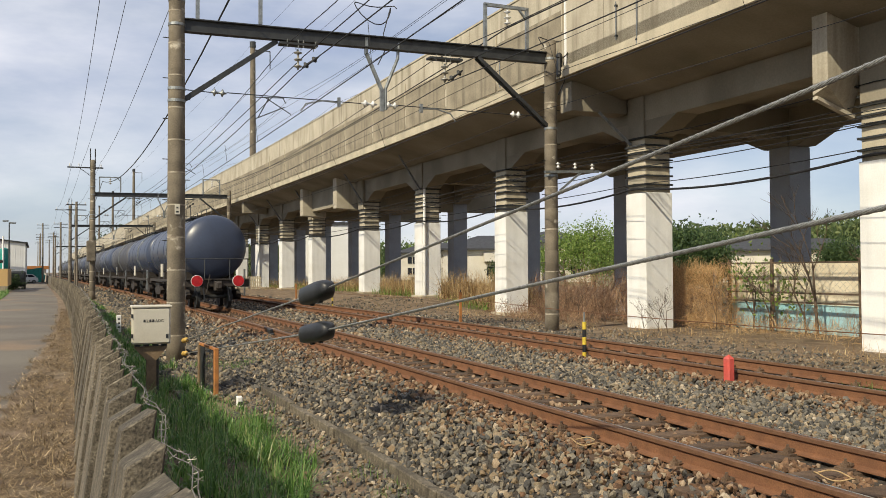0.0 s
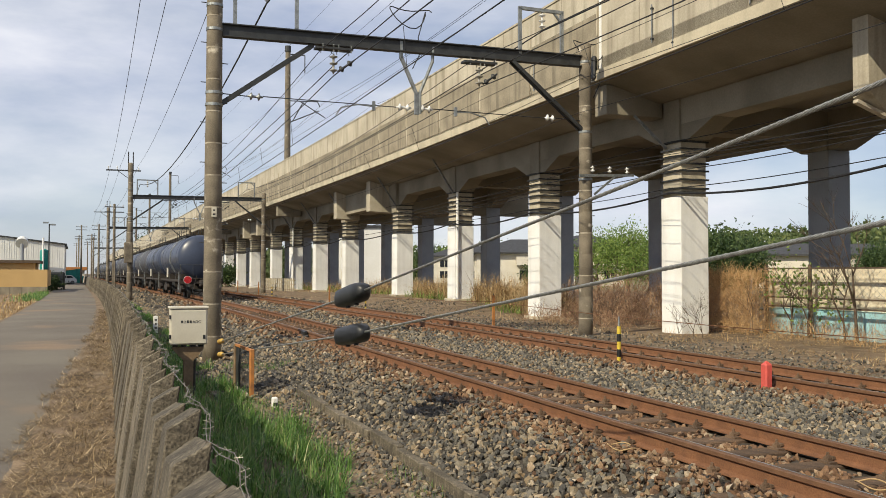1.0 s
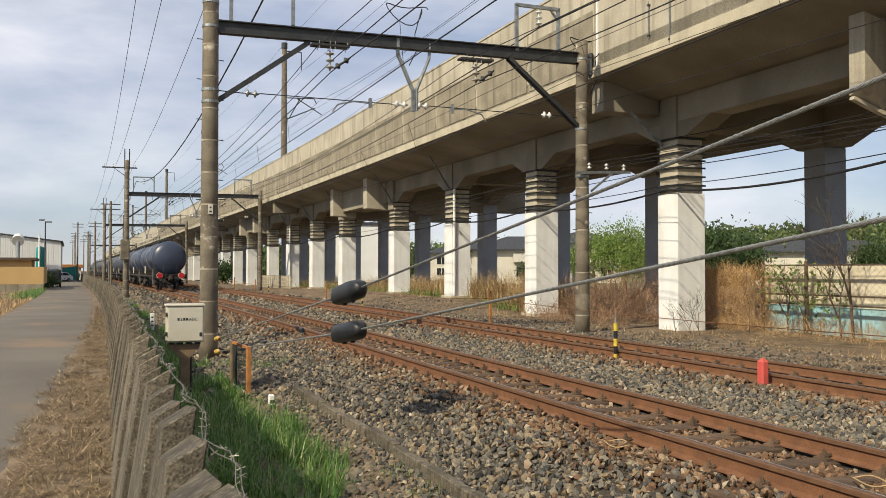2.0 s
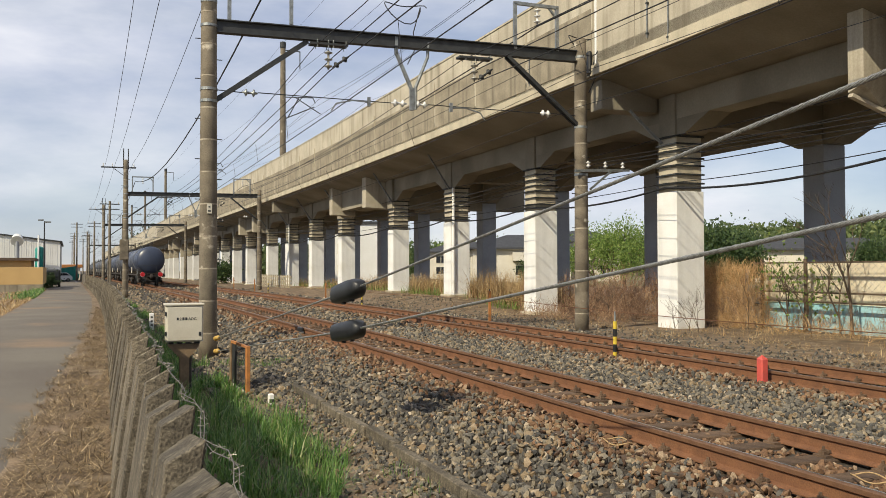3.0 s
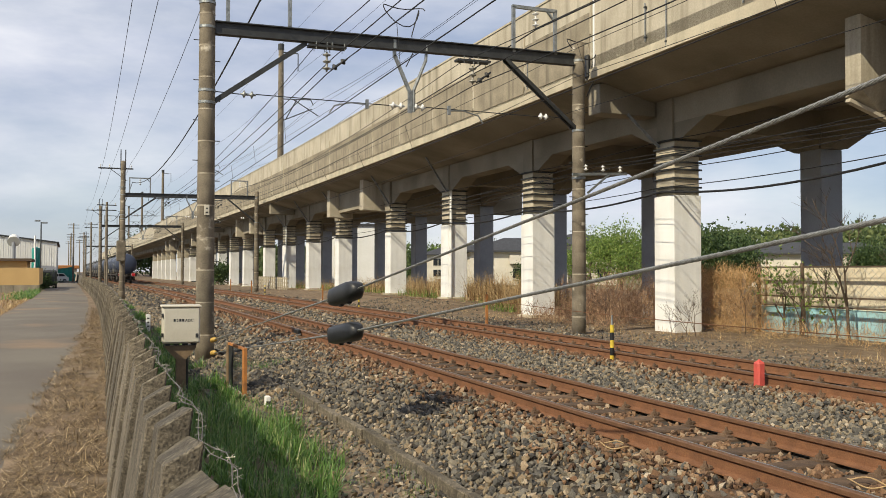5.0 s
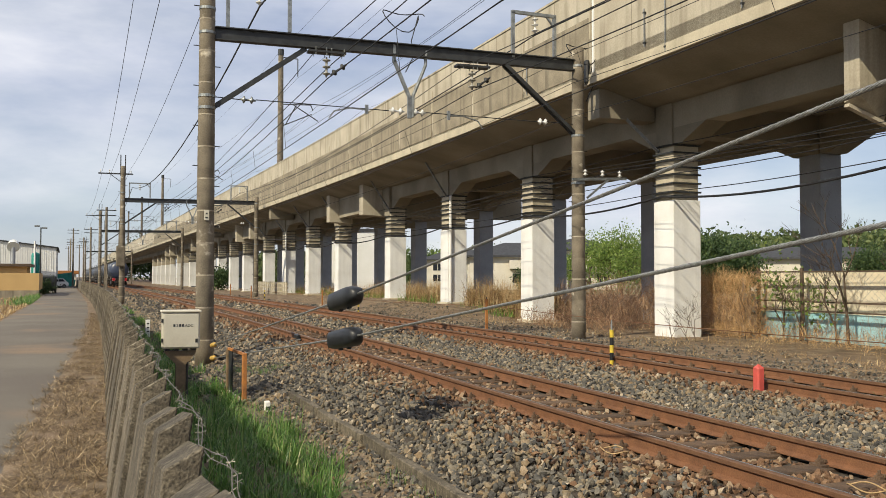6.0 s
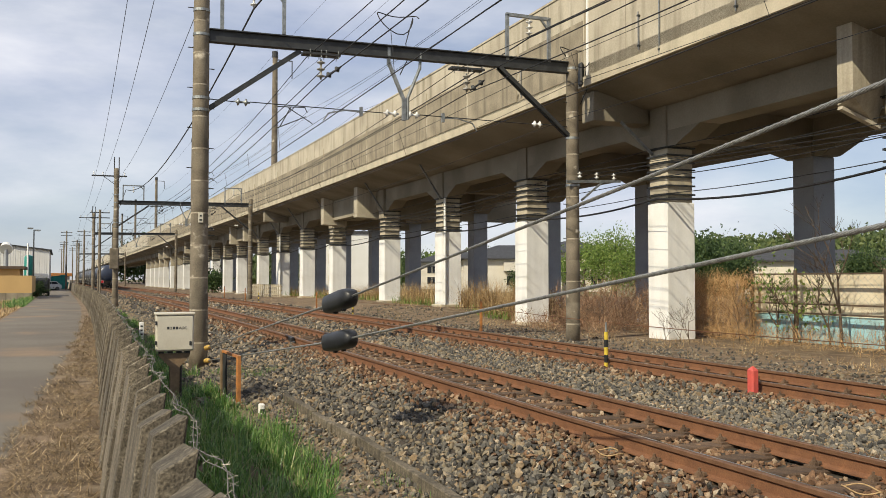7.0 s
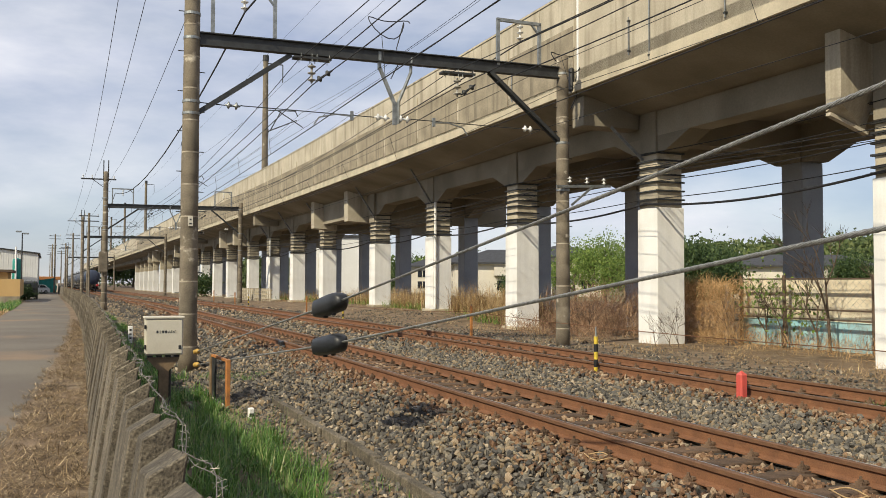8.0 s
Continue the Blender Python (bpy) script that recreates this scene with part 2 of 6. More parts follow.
STONES_RUST = island_ramp("rusty_stone", [(0.0, (0.075, 0.043, 0.026)), (0.4, (0.15, 0.082, 0.044)), (0.75, (0.22, 0.13, 0.07)), (1.0, (0.33, 0.25, 0.17))], 0.9, 90, 0.35)
GRASS = island_ramp("grass_blade", [(0.0, (0.045, 0.11, 0.022)), (0.5, (0.115, 0.24, 0.05)), (0.85, (0.22, 0.36, 0.09)), (1.0, (0.42, 0.42, 0.19))], 0.42, 30, 0.0, 0.42)
STRAW = island_ramp("dry_straw", [(0.0, (0.20, 0.125, 0.06)), (0.4, (0.40, 0.265, 0.13)), (0.8, (0.58, 0.42, 0.22)), (1.0, (0.66, 0.53, 0.31))], 0.85, 30, 0.0, 0.15)
BRAMBLE = island_ramp("bramble_twig", [(0.0, (0.13, 0.07, 0.042)), (0.5, (0.28, 0.16, 0.095)), (1.0, (0.46, 0.32, 0.20))], 0.9, 30, 0.0)
LITTER = island_ramp("leaf_litter", [(0.0, (0.06, 0.04, 0.022)), (0.5, (0.19, 0.13, 0.07)), (0.8, (0.34, 0.245, 0.135)), (1.0, (0.62, 0.49, 0.30))], 0.9, 30, 0.0, 0.1)
VINE = island_ramp("withered_vine", [(0.0, (0.38, 0.21, 0.09)), (0.5, (0.62, 0.39, 0.18)), (1.0, (0.78, 0.56, 0.31))], 0.9, 30, 0.0, 0.15)
LEAF = island_ramp("spring_leaf", [(0.0, (0.09, 0.16, 0.03)), (0.6, (0.18, 0.27, 0.055)), (1.0, (0.28, 0.36, 0.09))], 0.6, 10, 0.0, 0.3)
LEAF_DARK = island_ramp("dark_leaf", [(0.0, (0.018, 0.045, 0.012)), (0.6, (0.045, 0.085, 0.022)), (1.0, (0.09, 0.13, 0.035))], 0.65, 10, 0.0, 0.2)
LEAF_WOOD = island_ramp("wood_leaf", [(0.0, (0.035, 0.06, 0.018)), (0.6, (0.09, 0.13, 0.04)), (1.0, (0.17, 0.2, 0.07))], 0.65, 10, 0.0, 0.2)
# ---- materials end ----


# ---- mesh helpers ----
def part(name, bm, mat, parent=None, label="", smooth=False):
    me = bpy.data.meshes.new(name)
    bm.to_mesh(me)
    bm.free()
    if smooth:
        for p in me.polygons:
            p.use_smooth = True
    if mat:
        me.materials.append(mat)
    ob = new(name, me)
    if parent is not None:
        ob.parent = parent
    if label:
        ob["label"] = label
    return ob


def share(name, me, parent, m):
    ob = new(name, me)
    ob.parent = parent
    ob.matrix_basis = m
    return ob


def thing(name, m, label, category, group="", kind=""):
    ob = new(name)
    ob.matrix_basis = m
    ob.empty_display_size = 0.2
    return tagged(ob, label, category, group, kind)


def box(bm, x0, x1, y0, y1, z0, z1, bevel=0.0):
    r = bmesh.ops.create_cube(bm, size=1.0, matrix=Matrix.Translation(((x0 + x1) / 2, (y0 + y1) / 2, (z0 + z1) / 2)) @ Matrix.Diagonal((x1 - x0, y1 - y0, z1 - z0, 1)))
    if bevel:
        es = list({e for v in r["verts"] for e in v.link_edges})
        bmesh.ops.bevel(bm, geom=es, offset=bevel, segments=1, affect="EDGES")
    return bm


def rod(bm, a, b, r, r2=None, seg=8, caps=True):
    a, b = Vector(a), Vector(b)
    q = (b - a).to_track_quat("Z", "Y").to_matrix().to_4x4()
    bmesh.ops.create_cone(bm, cap_ends=caps, segments=seg, radius1=r, radius2=r if r2 is None else r2, depth=(b - a).length, matrix=Matrix.Translation((a + b) / 2) @ q)
    return bm


def bar(bm, a, b, w, h, up=(0, 0, 1)):
    """A square bar from a to b."""
    a, b = Vector(a), Vector(b)
    y = (b - a).normalized()
    x = y.cross(Vector(up)).normalized()
    z = x.cross(y)
    m = Matrix((x, y, z)).transposed().to_4x4()
    m.translation = (a + b) / 2
    bmesh.ops.create_cube(bm, size=1.0, matrix=m @ Matrix.Diagonal((w, (b - a).length, h, 1)))
    return bm


def lathe(bm, profile, seg=16, m=None):
    """A turned body from (radius, height) pairs."""
    m = m or Matrix.Identity(4)
    rings = []
    for r, z in profile:
        rings.append([bm.verts.new(m @ Vector((r * math.cos(2 * math.pi * i / seg), r * math.sin(2 * math.pi * i / seg), z))) for i in range(seg)])
    for a, b in zip(rings, rings[1:]):
        for i in range(seg):
            bm.faces.new((a[i], a[(i + 1) % seg], b[(i + 1) % seg], b[i]))
    bm.faces.new(list(reversed(rings[0])))
    bm.faces.new(rings[-1])
    return bm


def prism(bm, outline, y0, y1, closed=True):
    """An outline of (x, z) pairs pushed from y0 to y1."""
    a = [bm.verts.new((x, y0, z)) for x, z in outline]
    b = [bm.verts.new((x, y1, z)) for x, z in outline]
    n = len(outline)
    for i in range(n):
        bm.faces.new((a[i], a[(i + 1) % n], b[(i + 1) % n], b[i]))
    bm.faces.new(a[::-1])
    bm.faces.new(b)
    bmesh.ops.recalc_face_normals(bm, faces=bm.faces)
    return bm


def sweep(outline, s0, s1, step=4.0, closed=True):
    """An outline of (d, z) pairs carried along the line."""
    bm = bmesh.new()
    n = max(1, round((s1 - s0) / step))
    rings = [[bm.verts.new(P(d, s0 + (s1 - s0) * k / n, z)) for d, z in outline] for k in range(n + 1)]
    m = len(outline)
    for a, b in zip(rings, rings[1:]):
        for i in range(m if closed else m - 1):
            bm.faces.new((a[i], a[(i + 1) % m], b[(i + 1) % m], b[i]))
    if closed:
        bm.faces.new(rings[0][::-1])
        bm.faces.new(rings[-1])
    bmesh.ops.recalc_face_normals(bm, faces=bm.faces)
    return bm


def strand(name, pts, r, mat, label, category="wire", sag=0.0, seg=5, group="", parent=None):
    """A wire through the points given, with the sag of its middle."""
    out = []
    for a, b in zip(pts, pts[1:]):
        a, b = Vector(a), Vector(b)
        n = 12 if sag else 2
        for k in range(n):
            u = k / n
            out.append(a.lerp(b, u) - Vector((0, 0, sag * 4 * u * (1 - u))))
    out.append(Vector(pts[-1]))
    bm = bmesh.new()
    rings = []
    for i, p in enumerate(out):
        y = (out[min(i + 1, len(out) - 1)] - out[max(i - 1, 0)]).normalized()
        x = y.cross(Vector((0, 0, 1)))
        x = x.normalized() if x.length > 1e-4 else Vector((1, 0, 0))
        z = x.cross(y)
        rings.append([bm.verts.new(p + r * (math.cos(2 * math.pi * k / seg) * x + math.sin(2 * math.pi * k / seg) * z)) for k in range(seg)])
    for a, b in zip(rings, rings[1:]):
        for k in range(seg):
            bm.faces.new((a[k], a[(k + 1) % seg], b[(k + 1) % seg], b[k]))
    ob = part(name, bm, mat, parent, smooth=True)
    if parent is None:
        tagged(ob, label, category, group)
    elif label:
        ob["label"] = label
    return ob


def scatter_mesh(name, protos, places, mat):
    """One mesh of many small loose pieces: protos are (verts, faces) arrays, places are (proto, 4x4 matrix)."""
    vs, fs, off = [], [], 0
    by = {}
    for k, m in places:
        by.setdefault(k, []).append(m)
    for k, ms in by.items():
        v, f = protos[k]
        ms = np.array(ms)
        vv = np.einsum("nij,vj->nvi", ms[:, :3, :3], v) + ms[:, None, :3, 3]
        ff = f[None] + (np.arange(len(ms)) * len(v))[:, None, None] + off
        vs.append(vv.reshape(-1, 3))
        fs.append(ff.reshape(-1, f.shape[1]))
        off += len(ms) * len(v)
    vs = np.concatenate(vs)
    nf = fs[0].shape[1]
    fs = np.concatenate(fs)
    me = bpy.data.meshes.new(name)
    me.vertices.add(len(vs))
    me.vertices.foreach_set("co", vs.astype(np.float32).ravel())
    me.loops.add(len(fs) * nf)
    me.loops.foreach_set("vertex_index", fs.astype(np.int32).ravel())
    me.polygons.add(len(fs))
    me.polygons.foreach_set("loop_start", np.arange(0, len(fs) * nf, nf, dtype=np.int32))
    me.update(calc_edges=True)
    me.validate()
    me.polygons.foreach_set("use_smooth", np.zeros(len(me.polygons), dtype=bool))
    me.materials.append(mat)
    return new(name, me)


rng = np.random.default_rng(7)

# ---- ground, ballast, road ----
def verge_rise(s):
    """The verge beside the columns lies higher further along."""
    u = min(1.0, max(0.0, (s - 29) / 6.0))
    return 0.42 * u * u * (3 - 2 * u) - 0.25 * min(1.0, max(0.0, (s - 50) / 30.0))


def ground_z(d, s):
    table = ((-400, -0.5), (-4.2, -0.5), (-3.6, -0.42), (-0.95, -0.40), (0.0, -0.36), (0.3, -0.62), (2.2, -0.60), (2.6, -0.50), (2.75, -0.50), (3.6, -0.25), (4.1, -0.19), (10.2, -0.19), (10.9, -0.25),
             (11.6, -0.24), (14.0, -0.26), (20, -0.3), (700, -0.3))
    for (a, za), (b, zb) in zip(table, table[1:]):
        if a <= d <= b:
            z = za + (zb - za) * (d - a) / (b - a)
            break
    else:
        z = -0.4
    if 0.0 < d < 1.9 and s < 14.0:
        z += 0.30 * min(1.0, d / 0.3) * min(1.0, (1.9 - d) / 1.1) * min(1.0, (14.0 - s) / 1.5)
    if d > 10.9:
        z += verge_rise(s) * min(1.0, (d - 10.9) / 2.0) * (1 if d < 30 else max(0.0, 1 - (d - 30) / 60))
    return z


def ground_sheet():
    ds = [-2600, -900, -400, -150, -60, -20, -8, -4.2, -3.6, -2.6, -0.95, -0.5, 0.0, 0.3, 0.8, 1.2, 1.5, 1.9, 2.2, 2.6, 2.75, 3.6, 4.2, 5, 7, 8.5, 10.2, 10.9, 11.6, 12.4, 13.2, 14, 15, 17, 20, 26, 40, 80, 200, 600, 1200]
    ss = [-1500, -600, -200, -60, -20, -8] + [x for x in range(0, 60, 2)] + [60, 66, 72, 80, 90, 100, 120, 150, 200, 260, 330, 420, 520, 640, 800, 1100, 1600, 2100, 2600]
    bm = bmesh.new()
    grid = []
    for s in ss:
        row = []
        for d in ds:
            z = ground_z(d, s)
            z += 0.02 * noise.noise(Vector((d * 1.3, s * 0.7, 0))) if 0.3 < d < 30 and s < 120 else 0
            row.append(bm.verts.new(P(d, s, z)))
        grid.append(row)
    for a, b in zip(grid, grid[1:]):
        for i in range(len(ds) - 1):
            f = bm.faces.new((a[i], a[i + 1], b[i + 1], b[i]))
            if 2.7 <= ds[i] < 10.8:
                f.material_index = 1
            elif ds[i] >= 40 or ds[i] < -8:
                f.material_index = 2
    ob = part("ground", bm, SOIL, smooth=True)
    ob.data.materials.append(GRAVEL_BED_SHADED)
    ob.data.materials.append(FIELD)
    return tagged(ob, "brown soil and grey ballast bed beside the railway", "ground", kind="structure")


ground_sheet()
tagged(part("road", sweep([(-3.5, -0.5), (-3.5, -0.375), (-2.2, -0.35), (-0.92, -0.362), (-0.2, -0.366), (-0.2, -0.5)], -30, 330, 6), ROAD), "worn grey asphalt lane beside the wall", "road", kind="structure")

# trodden dirt that spreads from the wall's foot over the edge of the lane
def lane_edge(s):
    u = min(1.0, max(0.0, (s - 9.0) / 22.0))
    return -0.92 + 0.46 * u + 0.2 * min(1.0, max(0.0, (s - 31.0) / 30.0)) + 0.07 * noise.noise(Vector((0.0, s * 0.55, 7.0))) + 0.03 * noise.noise(Vector((0.0, s * 2.7, 3.0)))


def dirt_z(d, s):
    """The dirt heaps a little between the lane's edge and the wall."""
    e = lane_edge(s)
    u = min(1.0, max(0.0, (d - e) / 0.3))
    lump = 0.5 + 0.6 * noise.noise(Vector((d * 5.0, s * 3.0, 1.0))) + 0.35 * noise.noise(Vector((d * 14.0, s * 11.0, 5.0)))
    return -0.366 + u * (0.012 + 0.03 * lump)


bm = bmesh.new()
rows_ = []
for k in range(900):
    s = 2.5 + 0.03 * k * (1 + k / 420)
    e = lane_edge(s)
    rows_.append([bm.verts.new(P(e + (0.12 - e) * i / 14, s, dirt_z(e + (0.12 - e) * i / 14, s) - (0.02 if i == 0 else 0))) for i in range(15)])
for a, b in zip(rows_, rows_[1:]):
    for i in range(14):
        bm.faces.new((a[i], a[i + 1], b[i + 1], b[i]))
tagged(part("dirt_strip", bm, SOIL, smooth=True), "trodden brown dirt along the edge of the lane", "ground", kind="structure")

# ---- tracks ----
RAIL = [(-0.0635, -0.153), (0.0635, -0.153), (0.0635, -0.142), (0.012, -0.122), (0.009, -0.045), (0.0325, -0.034), (0.0325, -0.004), (0.026, 0.0), (-0.026, 0.0), (-0.0325, -0.004), (-0.0325, -0.034),
        (-0.009, -0.045), (-0.012, -0.122), (-0.0635, -0.142)]


def sleeper_bm():
    bm = bmesh.new()
    box(bm, -1.05, 1.05, -0.11, 0.11, -0.31, -0.162, 0.012)
    return bm


def clip_bm():
    """A bolted plate on the foot of the rail with its spring clip."""
    bm = bmesh.new()
    box(bm, -0.135, -0.05, -0.07, 0.07, -0.163, -0.143)
    box(bm, -0.115, -0.052, -0.03, 0.03, -0.145, -0.115)
    box(bm, -0.080, -0.052, -0.042, 0.042, -0.128, -0.106)
    rod(bm, (-0.092, 0, -0.13), (-0.092, 0, -0.075), 0.012, seg=6)
    rod(bm, (-0.092, 0, -0.115), (-0.092, 0, -0.100), 0.022, seg=6)
    return bm


def track(name, centre, s_from, s_to, label, clips_to):
    t = thing(name, Matrix.Identity(4), label, "railway track")
    for side in (-0.566, 0.566):
        r = part("rail", sweep([(centre + side + x, z) for x, z in RAIL], s_from, s_to, 5.0), RUST, t, "rust-brown steel rail")
        part("rail_head", sweep([(centre + side + x, z) for x, z in ((-0.0335, -0.030), (0.0335, -0.030), (0.0335, -0.003), (0.026, 0.0015), (-0.026, 0.0015), (-0.0335, -0.003))], s_from, s_to, 5.0), RUST_HEAD, r)
        g = 0.034 if side < 0 else 0.030
        part("running_edge", sweep([(centre + side + g - 0.020, -0.002), (centre + side + g, -0.008), (centre + side + g + 0.001, 0.002), (centre + side + g - 0.020, 0.0036)], s_from, s_to, 5.0), RAIL_SHINE, r, "polished running edge")
    bm = sleeper_bm()
    me = bpy.data.meshes.new("sleeper")
    bm.to_mesh(me)
    bm.free()
    me.materials.append(SLEEPER)
    bm = clip_bm()
    cm = bpy.data.meshes.new("rail_clip")
    bm.to_mesh(cm)
    bm.free()
    cm.materials.append(SLEEPER)
    n = int((s_to - s_from) / 0.571)
    for k in range(n):
        s = s_from + 0.3 + k * 0.571
        if s < 1.5 or s > 150:
            continue
        j = random.uniform(-0.02, 0.02)
        share("sleeper", me, t, at(centre, s + j, 0.0, random.uniform(-0.6, 0.6)))
        if 2.5 < s < clips_to:
            for side in (-0.566, 0.566):
                share("rail_clip", cm, t, at(centre + side, s + j))
                share("rail_clip", cm, t, at(centre + side, s + j, 0, 180))
    return t


NEAR, FAR = 4.94, 8.86
track("railway_track", NEAR, -25, 420, "rusty running rails on old sleepers in grey ballast", 34)
track("railway_track", FAR, -25, 420, "rusty running rails of the track beside the viaduct", 30)

# ---- train of tank wagons ----
RUN = [(0.0, 32.20), (0.5, 40.31), (1.0, 48.33), (1.5, 56.27), (2.0, 64.12), (2.5, 71.89), (3.0, 79.57), (3.5, 87.17), (4.0, 94.68), (4.5, 102.11), (5.0, 109.45), (5.5, 116.71), (6.0, 123.88), (6.5, 130.97), (7.0, 137.97), (7.5, 144.89), (8.0, 151.72)]
WAGON = 13.7


def bogie(parent, y):
    b = bmesh.new()
    for x in (-0.92, 0.92):
        prism_pts = [(-1.25, 0.52), (-0.85, 0.70), (-0.45, 0.62), (0.45, 0.62), (0.85, 0.70), (1.25, 0.52), (1.1, 0.36), (0.55, 0.30), (-0.55, 0.30), (-1.1, 0.36)]
        a = [b.verts.new((x - 0.07, y + u, z)) for u, z in prism_pts]
        c = [b.verts.new((x + 0.07, y + u, z)) for u, z in prism_pts]
        for i in range(len(a)):
            b.faces.new((a[i], a[(i + 1) % len(a)], c[(i + 1) % len(a)], c[i]))
        b.faces.new(a[::-1])
        b.faces.new(c)
    box(b, -0.95, 0.95, y - 0.22, y + 0.22, 0.42, 0.80)
    bmesh.ops.recalc_face_normals(b, faces=b.faces)
    return part("bogie", b, CHASSIS, parent)


def wheelset(parent, y):
    """An axle with two wheels; it turns about its own middle."""
    b = bmesh.new()
    rod(b, (-0.75, 0, 0), (0.75, 0, 0), 0.07, seg=8)
    for sx in (-1, 1):
        rod(b, (sx * 0.50, 0, 0), (sx * 0.535, 0, 0), 0.455, seg=20)
        rod(b, (sx * 0.535, 0, 0), (sx * 0.635, 0, 0), 0.43, seg=20)
        rod(b, (sx * 0.62, 0, 0), (sx * 0.66, 0, 0), 0.15, seg=8)
        for k in range(4):
            a = k * math.pi / 2
            rod(b, (sx * 0.637, 0.28 * math.cos(a), 0.28 * math.sin(a)), (sx * 0.645, 0.28 * math.cos(a), 0.28 * math.sin(a)), 0.07, seg=6)
    w = part("wheelset", b, STEEL_DARK, parent, "worn steel wheels on an axle")
    w.location = (0, y, 0.432)
    return w


def tank_wagon(skin, last):
    """Built with its rear end at the origin, the rest ahead along y."""
    w = thing("tank_wagon", Matrix.Identity(4), "dark blue oil tank wagon with red tail discs, rolling away" if last else "dusty dark blue oil tank wagon coupled in the moving train", "tank wagon", "wagons of the train")
    R0, zc, y0, y1 = 1.19, 2.27, 0.55, WAGON - 0.75
    prof = [(0.02, -0.32), (0.45, -0.29), (0.80, -0.20), (1.03, -0.08), (1.14, 0.03), (R0, 0.16)]
    prof = [(r, y0 + z + 0.3) for r, z in prof] + [(R0, y1 - 0.4)] + [(r, y1 - z) for r, z in reversed(prof)]
    b = lathe(bmesh.new(), prof, 40, Matrix.Translation((0, 0, zc)) @ Matrix.Rotation(radians(-90), 4, "X"))
    bmesh.ops.recalc_face_normals(b, faces=b.faces)
    tank = part("tank", b, skin, w, "gloss dark blue steel tank", smooth=True)
    for y in ((1.9, 4.4, WAGON / 2, 9.3, WAGON - 2.2)):
        part("strap", lathe(bmesh.new(), [(R0 + 0.004, -0.05), (R0 + 0.016, -0.045), (R0 + 0.016, 0.045), (R0 + 0.004, 0.05)], 40, Matrix.Translation((0, y, zc)) @ Matrix.Rotation(radians(-90), 4, "X")), skin, tank, smooth=True)
    b = bmesh.new()
    box(b, -0.22, 0.22, 0.3, WAGON - 0.5, 0.78, 1.05)
    for y in (0.2, WAGON - 0.5):
        box(b, -1.15, 1.15, y, y + 0.2, 0.80, 1.06, 0.02)
    for y in (2.3, 4.6, 9.0, WAGON - 2.6):
        box(b, -0.95, 0.95, y - 0.16, y + 0.16, 0.85, 1.35)
    for x in (-1.1, 1.1):
        bar(b, (x, 0.3, 0.98), (x, WAGON - 0.5, 0.98), 0.07, 0.12)
    part("underframe", b, CHASSIS, w)
    part("end_platform", box(bmesh.new(), -1.12, 1.12, 0.12, 0.62, 1.06, 1.10), CHASSIS, w)
    for y in (2.15, WAGON - 2.45):
        bogie(w, y)
    sets = [wheelset(w, y + u) for y in (2.15, WAGON - 2.45) for u in (-0.88, 0.88)]
    b = bmesh.new()
    for x in (-1.10, -0.45, 0.45, 1.10):
        rod(b, (x, 0.2, 1.06), (x, 0.2, 1.82), 0.018, seg=6)
    rod(b, (-1.10, 0.2, 1.82), (1.10, 0.2, 1.82), 0.018, seg=6)
    for x in (-1.10, 1.10):
        rod(b, (x, 0.2, 1.82), (x, 0.75, 1.82), 0.018, seg=6)
    part("end_railing", b, STEEL_DARK, w)
    b = bmesh.new()
    box(b, -0.13, 0.13, -0.12, 0.25, 0.66, 1.02, 0.03)
    box(b, -0.10, 0.10, -0.30, -0.10, 0.74, 0.98, 0.03)
    rod(b, (-0.42, 0.05, 0.55), (-0.28, 0.05, 1.25), 0.02, seg=6)
    part("coupler", b, CHASSIS, w, "grimy black knuckle coupler")
    for x in (-0.52, 0.34):
        rod_b = rod(bmesh.new(), (x, 0.12, 0.85), (x + 0.06, 0.02, 0.30), 0.03, seg=6)
        part("brake_hose", rod_b, BLACK, w)
    # top walkway, hatches and their rails
    b = bmesh.new()
    box(b, -0.42, 0.42, 4.2, 9.6, zc + R0 + 0.06, zc + R0 + 0.10)
    for y in (4.4, 6.0, 7.8, 9.4):
        for x in (-0.36, 0.36):
            rod(b, (x, y, zc + R0 - 0.06), (x, y, zc + R0 + 0.07), 0.025, seg=6)
    part("walkway", b, STEEL_DARK, w)
    b = bmesh.new()
    for x in (-0.42, 0.42):
        for y in (4.2, 5.6, 7.0, 8.3, 9.6):
            rod(b, (x, y, zc + R0 + 0.08), (x, y, zc + R0 + 0.52), 0.016, seg=5)
        rod(b, (x, 4.2, zc + R0 + 0.52), (x, 9.6, zc + R0 + 0.52), 0.016, seg=5)
    part("walkway_railing", b, STEEL_DARK, w)
    for y in (5.6, 7.6):
        part("hatch", rod(bmesh.new(), (0, y, zc + R0 - 0.05), (0, y, zc + R0 + 0.22), 0.27, seg=16), CHASSIS, w)
    # side ladder and valve gear
    for sx in (-1, 1):
        b = bmesh.new()
        for y in (5.2, 5.6):
            pts = [Vector((sx * (R0 + 0.05) * math.cos(a), y, zc + (R0 + 0.05) * math.sin(a))) for a in [radians(g) for g in (-40, -10, 20, 50, 75)]]
            for p, q in zip(pts, pts[1:]):
                rod(b, p, q, 0.018, seg=5)
        for g in range(-40, 76, 12):
            a = radians(g)
            rod(b, (sx * (R0 + 0.05) * math.cos(a), 5.2, zc + (R0 + 0.05) * math.sin(a)), (sx * (R0 + 0.05) * math.cos(a), 5.6, zc + (R0 + 0.05) * math.sin(a)), 0.014, seg=5)
        part("side_ladder", b, STEEL_GALV, w)
